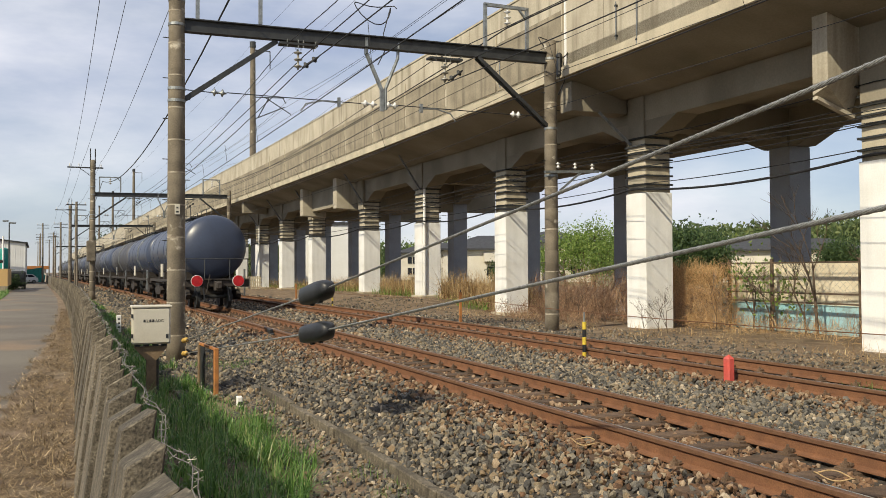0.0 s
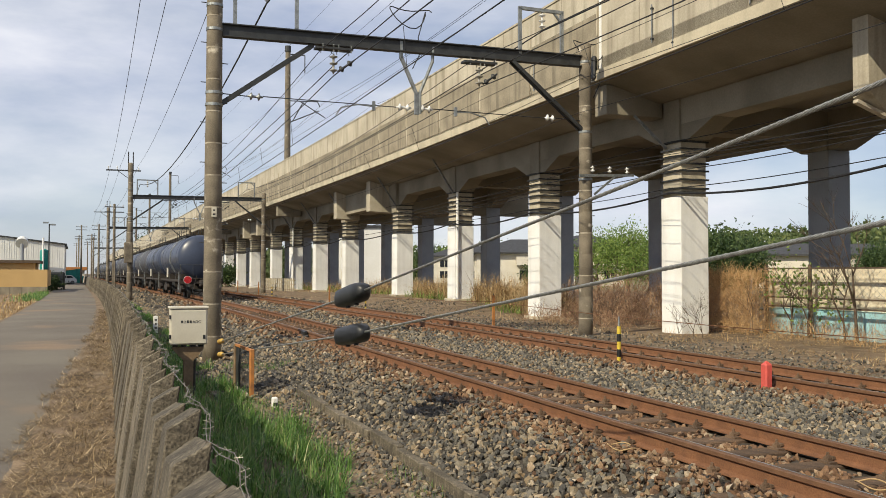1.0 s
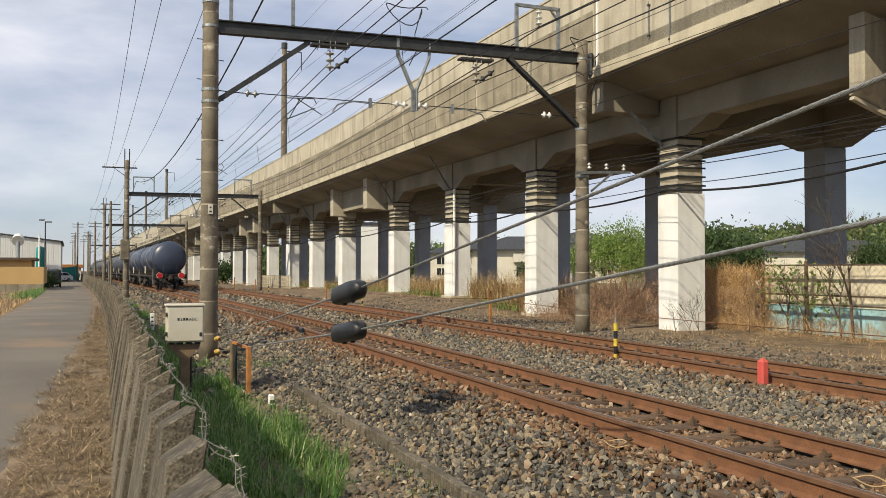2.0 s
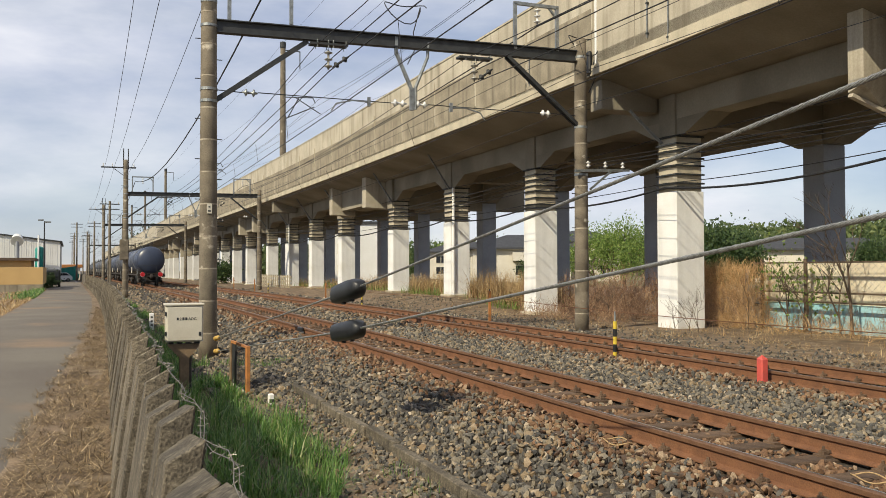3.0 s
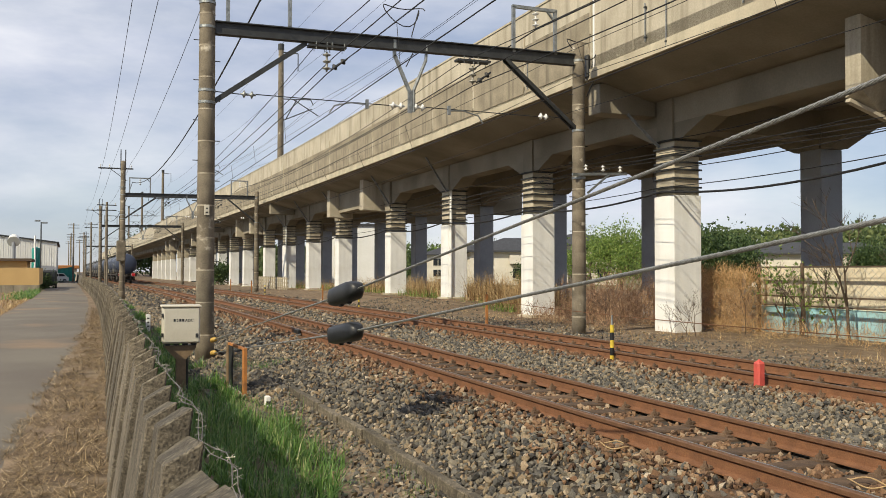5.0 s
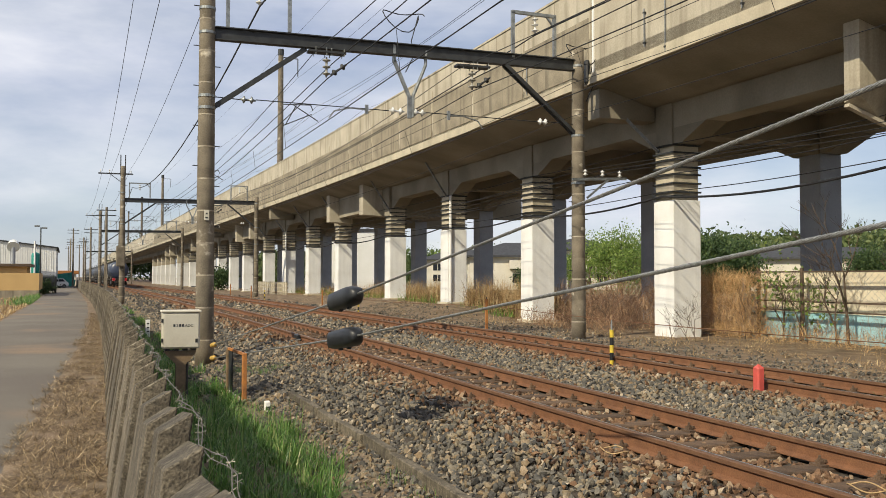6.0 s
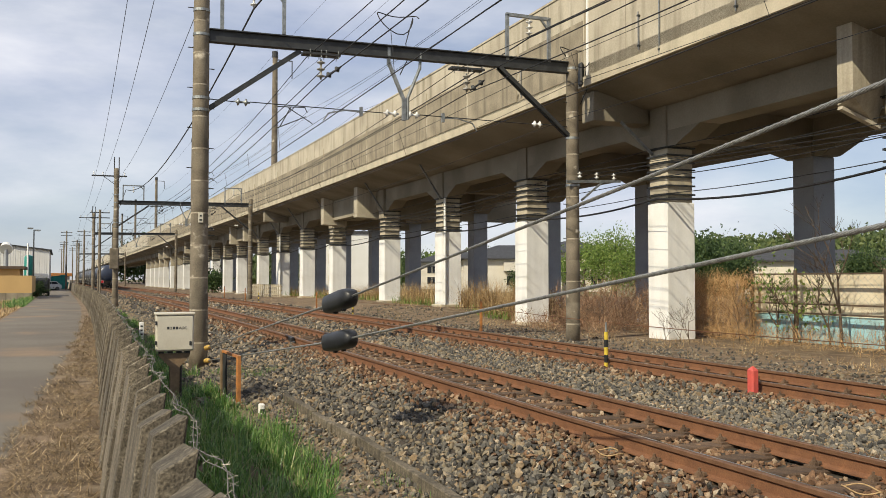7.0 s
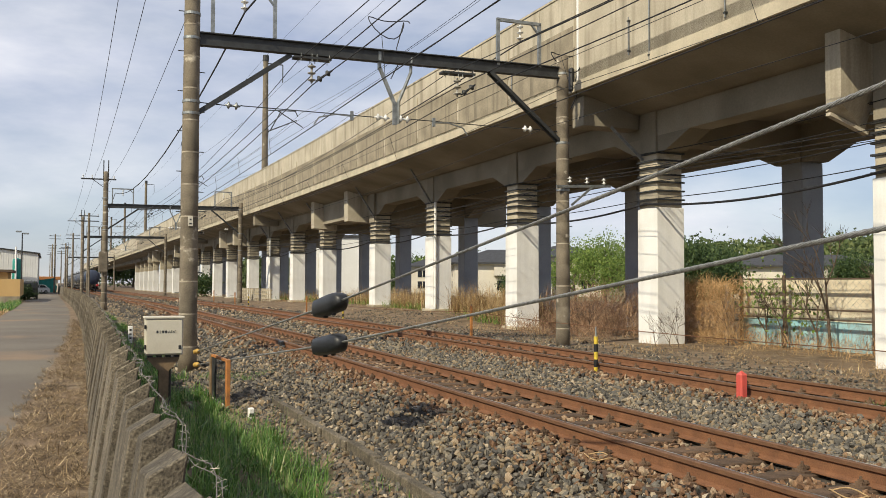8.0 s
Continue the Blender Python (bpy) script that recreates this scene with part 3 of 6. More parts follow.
    for sx in (-1, 1):
        part("end_step", box(bmesh.new(), sx * 1.12 - 0.03, sx * 1.12 + 0.03, 0.9, 0.97, 0.45, 1.45), STEEL_GALV, w, "grey end step")
        part("side_plate", box(bmesh.new(), sx * 1.16 - 0.02, sx * 1.16 + 0.02, 7.4, 8.1, 1.15, 1.7), BOX_PAINT, w, "pale marking plate")
    if last:
        for x in (-0.735, 0.735):
            lamp = part("tail_disc", rod(bmesh.new(), (x, 0.03, 1.02), (x, 0.12, 1.02), 0.195, seg=28), LAMP_RED, w, "round red tail disc")
            b = bmesh.new()
            lathe(b, [(0.19, -0.03), (0.212, -0.03), (0.212, 0.05), (0.19, 0.05)], 28, Matrix.Translation((x, 0.09, 1.02)) @ Matrix.Rotation(radians(-90), 4, "X"))
            part("rim", b, WHITE_CER, lamp, "white rim")
    return w, sets


WAGONS = []
w0, sets0 = tank_wagon(TANK_BLUE, True)
WAGONS.append((w0, 0.0))
w1, sets1 = tank_wagon(TANK_BLUE, False)
WAGONS.append((w1, WAGON))
w2, sets2 = tank_wagon(TANK_GREY, False)
WAGONS.append((w2, 2 * WAGON))
for k in range(3, 17):
    WAGONS.append((copy_thing(w2 if k % 3 else w1, Matrix.Identity(4)), k * WAGON))


def motions():
    for w, ahead in WAGONS:
        walk(w, [(t, at(NEAR, s + ahead)) for t, s in RUN])
    ts = [k / 30 for k in range(241)]
    xs, ys = [a for a, b in RUN], [b for a, b in RUN]
    for ws in sets0 + sets1:
        base = ws.location.copy()
        walk(ws, [(t, Matrix.Translation(base) @ Matrix.Rotation(-(float(np.interp(t, xs, ys)) - ys[0]) / 0.43, 4, "X")) for t in ts])


# ---- viaduct ----
COLS = [round(x + 0.45, 2) for x in (-20.8, -12.7, -4.6, 3.5, 11.88, 19.75, 27.95, 35.86, 43.78, 53.75, 61.4, 69.0, 76.5, 86.4, 94.2, 102.0, 109.8, 119.6, 127.4, 135.2, 143.0, 152.8, 160.6, 168.4, 176.2, 186.0)]
CAPS = (12.33, 44.23, 54.2, 76.95, 86.85, 110.25, 120.05, 143.45, 153.25)
EDGE, ZB, ZT = 12.4, 6.66, 9.58
BACK = 22.3
viaduct = thing("railway_viaduct", Matrix.Identity(4), "weathered concrete railway viaduct on white-painted square columns", "viaduct")
part("deck", sweep([(EDGE, ZB), (EDGE, 7.25), (BACK, 7.25), (BACK, ZB), (20.5, 6.15), (14.3, 6.15)], -60, 420, 5), CONCRETE_SHADED, viaduct, "tapered concrete deck slab")
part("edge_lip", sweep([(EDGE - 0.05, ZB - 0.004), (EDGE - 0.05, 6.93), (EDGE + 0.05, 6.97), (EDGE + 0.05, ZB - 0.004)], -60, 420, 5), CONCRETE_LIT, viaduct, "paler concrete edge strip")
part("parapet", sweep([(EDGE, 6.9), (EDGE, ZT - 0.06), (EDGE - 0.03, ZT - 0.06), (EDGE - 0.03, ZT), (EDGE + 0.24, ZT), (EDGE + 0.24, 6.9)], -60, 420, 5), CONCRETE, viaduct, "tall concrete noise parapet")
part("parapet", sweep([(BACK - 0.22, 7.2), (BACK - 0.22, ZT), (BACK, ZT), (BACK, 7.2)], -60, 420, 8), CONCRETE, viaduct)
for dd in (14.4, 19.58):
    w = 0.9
    part("long_beam", sweep([(dd + 0.10, 5.46), (dd + 0.10, 6.2), (dd + w - 0.10, 6.2), (dd + w - 0.10, 5.46)], -60, 420, 5), CONCRETE_SHADED, viaduct)
    # haunches at each column, column shafts and painted sleeves
    hb = bmesh.new()
    prism(hb, [(-1.75, 5.47), (-0.7, 5.02), (0.7, 5.02), (1.75, 5.47), (1.75, 5.55), (-1.75, 5.55)], 0.102, w - 0.102)
    hm = bpy.data.meshes.new("haunch")
    hb.to_mesh(hm)
    hb.free()
    hm.materials.append(CONCRETE_SHADED)
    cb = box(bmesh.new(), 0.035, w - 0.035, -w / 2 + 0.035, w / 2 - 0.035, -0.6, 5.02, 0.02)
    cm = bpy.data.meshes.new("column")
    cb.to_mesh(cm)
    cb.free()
    # the rear row's shade under the deck is painted in as bluish grey
    cm.materials.append(CONCRETE_LIT if dd < 16 else PIER_SHADE_GREY)
    # column heads take the darkened concrete for the shade under the deck
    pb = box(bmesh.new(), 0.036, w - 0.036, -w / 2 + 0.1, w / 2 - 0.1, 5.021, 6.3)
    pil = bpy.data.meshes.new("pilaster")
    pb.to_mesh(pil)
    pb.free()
    pil.materials.append(CONCRETE_SHADED)
    sb = box(bmesh.new(), 0, w, -w / 2, w / 2, -0.6, 3.48, 0.012)
    sm = bpy.data.meshes.new("painted_sleeve")
    sb.to_mesh(sm)
    sb.free()
    sm.materials.append(PAINT_WHITE if dd < 16 else PIER_SHADE_GREY)
    bb = bmesh.new()
    box(bb, -0.02, w + 0.02, -w / 2 - 0.02, -w / 2 + 0.035, 0, 0.045)
    box(bb, -0.02, w + 0.02, w / 2 - 0.035, w / 2 + 0.02, 0, 0.045)
    box(bb, -0.02, 0.04, -w / 2 - 0.02, w / 2 + 0.02, 0.002, 0.043)
    bandm = bpy.data.meshes.new("steel_band")
    bb.to_mesh(bandm)
    bb.free()
    bandm.materials.append(STEEL_DARK)
    fb = box(bmesh.new(), -0.12, w + 0.12, -w / 2 - 0.12, w / 2 + 0.12, -0.6, -0.16, 0.03)
    fm = bpy.data.meshes.new("footing")
    fb.to_mesh(fm)
    fb.free()
    fm.materials.append(CONCRETE_LIT)
    for s in COLS:
        z0 = verge_rise(s)
        share("haunch", hm, viaduct, at(dd, s) @ Matrix.Rotation(radians(90), 4, "Z") @ Matrix.Diagonal((1, -1, 1, 1)))
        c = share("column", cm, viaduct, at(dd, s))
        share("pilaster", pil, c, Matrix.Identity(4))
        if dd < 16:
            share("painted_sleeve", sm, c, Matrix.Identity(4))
            if s > 24:
                share("footing", fm, c, Matrix.Translation((0, 0, z0)))
        if dd < 16 and s < 130:
            for z in (3.56, 3.68, 3.92, 4.16, 4.36, 4.56, 4.76, 4.96):
                share("steel_band", bandm, c, Matrix.Translation((0, 0, z)))
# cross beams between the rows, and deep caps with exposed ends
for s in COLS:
    part("cross_beam", box(bmesh.new(), 15.2, 19.7, -0.35, 0.35, 5.3, 6.2), CONCRETE_SHADED, viaduct).matrix_basis = at(0, s)
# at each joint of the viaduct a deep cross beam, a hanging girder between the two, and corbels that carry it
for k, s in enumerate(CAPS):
    part("deep_cross_beam", box(bmesh.new(), 14.35, 22.25, -0.38, 0.38, 4.60, 6.2, 0.03), CONCRETE_SHADED, viaduct).matrix_basis = at(0, s)
    side = 1 if k % 2 else -1
    if k == 0:
        # corbel whose underside is hollowed towards the near side
        b = bmesh.new()
        q = [(13.5, -0.18, 4.93), (13.5, 0.2, 4.80), (14.5, 0.2, 4.45), (14.5, -0.18, 5.30), (13.5, -0.18, 6.6), (13.5, 0.2, 6.6), (14.5, 0.2, 6.6), (14.5, -0.18, 6.6)]
        vs = [b.verts.new(p) for p in q]
        for f in ((0, 1, 2, 3), (7, 6, 5, 4), (0, 4, 5, 1), (1, 5, 6, 2), (2, 6, 7, 3), (3, 7, 4, 0)):
            b.faces.new([vs[i] for i in f])
        bmesh.ops.recalc_face_normals(b, faces=b.faces)
        part("corbel", b, CONCRETE, viaduct, "hanging concrete corbel with a sunlit end").matrix_basis = at(0, 12.85)
        part("corbel_edge", bar(bmesh.new(), (13.5, 0.14, 4.74), (14.5, 0.14, 4.42), 0.12, 0.07), CONCRETE, viaduct).matrix_basis = at(0, 12.85)
        continue
    b = bmesh.new()
    prism(b, [(13.40, 4.74), (13.40, 6.55), (14.9, 6.3), (14.9, 4.66)], -0.32, 0.32)
    bmesh.ops.bevel(b, geom=[e for e in b.edges], offset=0.025, segments=1, affect="EDGES")
    part("corbel", b, CONCRETE, viaduct, "concrete corbel with a sunlit end").matrix_basis = at(0, s + side * 1.55)
for s0, s1 in ((46.2, 52.3), (78.9, 84.9), (112.2, 118.1), (145.4, 151.3)):
    part("hanging_girder", sweep([(14.0, 5.0), (14.0, 6.2), (15.6, 6.2), (15.6, 5.0)], s0, s1, 3), CONCRETE_SHADED, viaduct)
    part("hanging_girder", sweep([(18.8, 5.0), (18.8, 6.2), (20.5, 6.2), (20.5, 5.0)], s0, s1, 3), CONCRETE_SHADED, viaduct)
for s in (20.92, 66.3, 99.0):
    part("bracket", box(bmesh.new(), 12.62, 14.45, -0.30, 0.30, 5.74, 6.56, 0.02), CONCRETE_SHADED, viaduct, "short cross beam under the slab").matrix_basis = at(0, s)
# drain pipes from the deck to the columns
for s in COLS[5:6] + COLS[7:13]:
    pipe = part("drain_pipe", bar(bmesh.new(), *(((13.4, 0.5, 5.9), (14.4, 0.2, 4.85)) if s < 21 else ((13.3, -0.5, 6.42), (14.38, -0.3, 4.95))), 0.07, 0.07), STEEL_GALV, viaduct, "slanting grey drain pipe")
    pipe.matrix_basis = at(0, s)
    if s in (36.31, 69.45):
        part("downpipe", rod(bmesh.new(), (14.5, -0.50, -0.3), (14.5, -0.50, 5.0), 0.06, seg=10), PAINT_WHITE, viaduct, "white downpipe on the column").matrix_basis = at(0, s)
# weathered infill panels on the parapet
pb = bmesh.new()
box(pb, -0.02, 0.03, 0.06, 3.94, 7.02, 8.52)
pm = bpy.data.meshes.new("panel")
pb.to_mesh(pm)
pb.free()
pm.materials.append(CONCRETE_PANEL)
jb = box(bmesh.new(), -0.006, 0.03, -0.012, 0.012, 6.95, ZT - 0.08)
jm = bpy.data.meshes.new("joint")
jb.to_mesh(jm)
jb.free()
jm.materials.append(CONCRETE_SHADED)
wb = box(bmesh.new(), -0.03, 0.02, -0.03, 0.03, 7.9, 8.85)
wm = bpy.data.meshes.new("drain_cover")
wb.to_mesh(wm)
wb.free()
wm.materials.append(CONCRETE_LIT)
for k in range(-3, 40):
    s = 0.7 + 4.0 * k
    if s > 20:
        share("panel", pm, viaduct, at(EDGE, s))
    share("joint", jm, viaduct, at(EDGE, s + 2.0))
    if s > 20:
        share("drain_cover", wm, viaduct, at(EDGE, s))

# joint cover and conduits on the parapet beside the first portal
part("joint_cover", box(bmesh.new(), -0.035, 0.02, -0.035, 0.035, 6.95, ZT - 0.02), PAINT_WHITE, viaduct, "white strip over the parapet joint").matrix_basis = at(EDGE, 20.52)
part("cable_duct", box(bmesh.new(), -0.12, 0.0, -0.09, 0.09, 6.7, 7.35, 0.04), BLACK, viaduct, "black cable duct at the joint").matrix_basis = at(EDGE, 20.8)
for s, z0, z1 in ((18.1, 7.05, 8.0), (17.25, 6.75, 8.35), (14.6, 7.0, 8.2), (24.4, 7.1, 8.4)):
    pipe = part("conduit", rod(bmesh.new(), (-0.05, 0, z0), (-0.05, 0, z1), 0.016, seg=8), STEEL_GALV, viaduct, "thin grey conduit on the parapet")
    pipe.matrix_basis = at(EDGE, s)
    for z in (z0 + 0.1, z1 - 0.1):
        part("clip", box(bmesh.new(), -0.075, 0.0, -0.03, 0.03, z - 0.02, z + 0.02), STEEL_DARK, pipe)

# ---- wall of upright concrete planks with barbed wire ----
WALL_TOP = 0.82
fence_wall = thing("wall_of_planks", Matrix.Identity(4), "weathered wall of upright concrete planks with slanted tops", "wall", kind="structure")


def plank_mesh(h):
    """A concrete sheet pile, ribbed towards the road, leaning to the rails, with a top that slants to the road."""
    b = bmesh.new()
    plan = [(0.125, 0.0), (0.045, 0.012), (0.045, 0.40), (0.11, 0.45), (0.11, 0.494), (0.17, 0.494), (0.17, 0.0)]
    lean = 0.125
    lo = [b.verts.new((x - 0.09, y, -1.6)) for x, y in plan]
    hi = [b.verts.new((x + lean, y, h + 0.01 - 0.55 * (0.17 - x) - 0.13 * y)) for x, y in plan]
    n = len(plan)
    for k in range(n):
        b.faces.new((lo[k], lo[(k + 1) % n], hi[(k + 1) % n], hi[k]))
    b.faces.new(lo[::-1])
    b.faces.new(hi)
    bmesh.ops.recalc_face_normals(b, faces=b.faces)
    bmesh.ops.bevel(b, geom=[e for e in b.edges if e.verts[0] in hi or e.verts[1] in hi], offset=0.007, segments=1, affect="EDGES")
    me = bpy.data.meshes.new("plank")
    b.to_mesh(me)
    b.free()
    me.materials.append(WALL_CONC)
    return me


planks = [plank_mesh(0.0), plank_mesh(0.02), plank_mesh(-0.03)]
PITCH = 0.5
for k in range(-8, 240):
    s = 1.43 + PITCH * k
    share("plank", planks[k % 3], fence_wall, at(0.0 + 0.012 * math.sin(k * 2.1), s, WALL_TOP + 0.012 * math.sin(k * 1.7), random.uniform(-0.8, 0.8)))
part("backing", sweep([(0.12, -0.8), (0.22, 0.66), (0.25, 0.66), (0.16, -0.8)], -4, 114, 4), WALL_CONC, fence_wall)
part("far_stretch", sweep([(0.0, -0.7), (0.12, 0.73), (0.26, 0.82), (0.16, -0.7)], 114, 330, 6), WALL_CONC, fence_wall)

# ---- catenary portals ----
def insulator(parent, a, b, n=3, r=0.075, name="insulator", mat=None):
    """A string of ribbed discs from a to b."""
    a, b = Vector(a), Vector(b)
    prof = [(0.018, 0.0)]
    L = (b - a).length
    for k in range(n):
        z = L * (k + 0.25) / n
        prof += [(0.025, z), (r, z + L * 0.18 / n), (r * 0.9, z + L * 0.30 / n), (0.03, z + L * 0.42 / n)]
    prof.append((0.018, L))
    m = Matrix.Translation(a) @ (b - a).to_track_quat("Z", "Y").to_matrix().to_4x4()
    bm = lathe(bmesh.new(), prof, 14, m)
    bmesh.ops.recalc_face_normals(bm, faces=bm.faces)
    return part(name, bm, mat or WHITE_CER, parent, "white porcelain insulator" if not mat else "", smooth=True)


def pole_shaft(parent, x, z0, z1, r0, r1, steps):
    prof = [(r0, z0)]
    n = 14
    for k in range(1, n):
        z = z0 + (z1 - z0) * k / n
        r = r0 + (r1 - r0) * k / n
        prof += [(r, z - 0.012), (r - 0.004, z), (r, z + 0.012)]
    prof += [(r1, z1 - 0.02), (r1 * 0.8, z1)]
    p = part("shaft", lathe(bmesh.new(), prof, 24, Matrix.Translation((x, 0, 0))), POLE_CONC, parent, "spun concrete pole with pale rings", smooth=False)
    for f in p.data.polygons:
        f.use_smooth = len(f.vertices) == 4
    for k in range(1, n):
        if k % 2 or r0 > 0.2:
            z = z0 + (z1 - z0) * k / n
            rr = r0 + (r1 - r0) * k / n
            part("ring", lathe(bmesh.new(), [(rr - 0.01, z - 0.018), (rr + 0.003, z - 0.016), (rr + 0.003, z + 0.016), (rr - 0.01, z + 0.018)], 24, Matrix.Translation((x, 0, 0))), POLE_RING, p)
    for z in steps:
        rr = r0 + (r1 - r0) * (z - z0) / (z1 - z0)
        part("collar", lathe(bmesh.new(), [(rr - 0.01, z - 0.03), (rr + 0.012, z - 0.03), (rr + 0.012, z + 0.03), (rr - 0.01, z + 0.03)], 24, Matrix.Translation((x, 0, 0))), STEEL_GALV, p)
    for k in range(int((z1 - z0 - 2.2) / 0.45)):
        z = z0 + 1.9 + 0.45 * k
        sx = 1 if k % 2 else -1
        part("step_bolt", rod(bmesh.new(), (x + sx * (r1 - 0.02), 0, z), (x + sx * (r0 + 0.09), 0, z), 0.011, seg=5), STEEL_DARK, p)
    return p


def portal(s):
    x0, x1, zb = 2.11, 11.65, 6.86
    t = thing("catenary_portal", at(0, s), "two concrete poles with a dark steel crossbeam over the tracks", "catenary portal", "catenary portals")
    pole_shaft(t, x0, -0.75, 9.3, 0.205, 0.165, (5.15, 5.42, 6.85, 7.4))
    pole_shaft(t, x1, -0.35, 7.45, 0.19, 0.155, (3.85, 5.1, 6.95))
    # I-section crossbeam
    b = bmesh.new()
    sec = [(-0.1, -0.15), (0.1, -0.15), (0.1, -0.125), (0.03, -0.125), (0.03, 0.125), (0.1, 0.125), (0.1, 0.15), (-0.1, 0.15), (-0.1, 0.125), (-0.03, 0.125), (-0.03, -0.125), (-0.1, -0.125)]
    e0 = [b.verts.new((x0 + 0.17, y, zb + z)) for y, z in sec]
    e1 = [b.verts.new((x1 - 0.15, y, zb + z + 0.11)) for y, z in sec]
    for q in range(12):
        b.faces.new((e0[q], e0[(q + 1) % 12], e1[(q + 1) % 12], e1[q]))
    b.faces.new(e0)
    b.faces.new(e1)
    bmesh.ops.recalc_face_normals(b, faces=b.faces)
    part("crossbeam", b, STEEL_DARK, t, "dark steel I-beam")
    part("brace", bar(bmesh.new(), (x0 + 0.1, 0, 5.15), (4.35, 0, zb - 0.15), 0.09, 0.11), STEEL_DARK, t)
    for y in (-0.07, 0.07):
        part("brace", bar(bmesh.new(), (9.5, y, zb - 0.06), (x1 - 0.12, y, 5.15), 0.05, 0.09), STEEL_DARK, t)
    # feeder frames on the beam
    for xa, xb, zt, xi in ((2.56, 3.97, 8.1, 3.27), (9.74, 10.95, 8.2, 10.38)):
        f = bmesh.new()
        bar(f, (xa, 0, zb + 0.15), (xa, 0, zt), 0.08, 0.08, (0, 1, 0))
        bar(f, (xb, 0, zb + 0.2), (xb, 0, zt), 0.08, 0.08, (0, 1, 0))
        bar(f, (xa - 0.04, 0, zt), (xb + 0.04, 0, zt), 0.08, 0.08)
        bar(f, (xb, 0, zt - 0.3), (xb - 0.25, 0, zt), 0.05, 0.05)
        part("feeder_frame", f, STEEL_GALV, t, "galvanised feeder frame")
        insulator(t, (xi, 0, zt - 0.06), (xi, 0, zt - 0.5), 3, 0.09)
    # hangers with insulators over each track
    for xc in (4.85, 8.6):
        f = bmesh.new()
        bar(f, (xc - 0.45, 0, zb - 0.20), (xc + 0.45, 0, zb - 0.19), 0.26, 0.05)
        hg = part("hanger", f, STEEL_DARK, t)
        for x in (xc - 0.28, xc - 0.02, xc + 0.1, xc + 0.4):
            for y in (-0.115, 0.115):
                part("hanger_rod", rod(bmesh.new(), (x, y, zb - 0.28), (x, y, zb - 0.10), 0.010, seg=5), STEEL_GALV, hg)
        insulator(t, (xc, 0, zb - 0.3), (xc, 0, zb - 0.78), 3, 0.10, mat=PORC_GREY)
        insulator(t, (xc + 0.1, 0, zb - 0.72), (xc + 0.5, 0, zb - 0.42), 2, 0.08, mat=STEEL_DARK)
    # V-shaped drop bracket between the tracks
    f = bmesh.new()
    bar(f, (6.53, 0, zb + 0.16), (6.53, 0, zb - 0.26), 0.07, 0.09, (0, 1, 0))
    bar(f, (6.53, 0, zb - 0.22), (6.93, 0, 5.75), 0.07, 0.09, (0, 1, 0))
    rod(f, (7.36, 0, zb + 0.10), (7.34, 0, zb - 0.3), 0.04, seg=8)
    rod(f, (7.34, 0, zb - 0.28), (7.02, 0, 5.80), 0.04, seg=8)
    rod(f, (7.02, 0, 5.82), (7.02, 0, 5.28), 0.04, seg=8)
    bar(f, (6.93, 0, 5.80), (6.93, 0, 5.25), 0.10, 0.07, (0, 1, 0))
    part("drop_bracket", f, STEEL_GALV, t, "V-shaped galvanised drop bracket")
    # cross-span with its insulators and registration arms
    for xa, xb in ((2.3, 2.85), (3.2, 6.4), (7.35, 10.45), (10.75, 11.5)):
        part("cross_span", rod(bmesh.new(), (xa, 0, 5.42), (xb, 0, 5.40), 0.012, seg=5), WIRE, t)
    for xa, xb in ((2.85, 3.2), (6.4, 6.8), (7.0, 7.35), (10.45, 10.75)):
        insulator(t, (xa, 0, 5.41), (xb, 0, 5.40), 2, 0.09, mat=STEEL_GALV if xa < 3 else None)
    for xc, sx in ((4.94, -1), (8.86, 1)):
        f = bmesh.new()
        pts = [(xc - sx * 0.9, 0, 5.38), (xc - sx * 0.5, 0, 5.40), (xc - sx * 0.1, 0, 5.30), (xc + sx * 0.02, 0, 5.12)]
        for p, q in zip(pts, pts[1:]):
            rod(f, p, q, 0.018, seg=6)
        bar(f, (xc - sx * 0.9, 0, 5.5), (xc - sx * 0.9, 0, 5.28), 0.07, 0.07, (0, 1, 0))
        part("registration_arm", f, STEEL_GALV, t)
    # power arm on the tall pole
    f = bmesh.new()
    bar(f, (0.45, 0, 8.72), (2.8, 0, 8.74), 0.09, 0.09)
    bar(f, (1.2, 0, 8.72), (2.05, 0, 8.1), 0.04, 0.04)
    part("power_arm", f, STEEL_DARK, t)
    for x in (0.6, 1.2, 2.65):
        insulator(t, (x, 0, 8.77), (x, 0, 9.02), 2, 0.06)
    for x in (1.95, 2.27):
        part("top_post", bar(bmesh.new(), (x, 0, 8.6), (x, 0, 10.1), 0.07, 0.07, (0, 1, 0)), STEEL_DARK, t)
    return t


P0 = 20.1
p_first = portal(P0)
SPAN = 46.4
for k in (1, 2, 4):
    copy_thing(p_first, at(0, P0 + SPAN * k))
copy_thing(p_first, at(0, P0 - SPAN))
cab = thing("pole_cabinet", at(2.0, P0 + SPAN - 0.42, 2.1), "grey metal cabinet clamped to the pole", "cabinet")
part("case", box(bmesh.new(), -0.3, 0.3, -0.2, 0.22, 0, 1.45, 0.03), POLE_CONC, cab)
part("door", box(bmesh.new(), -0.25, 0.25, -0.215, -0.2, 0.06, 1.38, 0.01), POLE_CONC, cab)
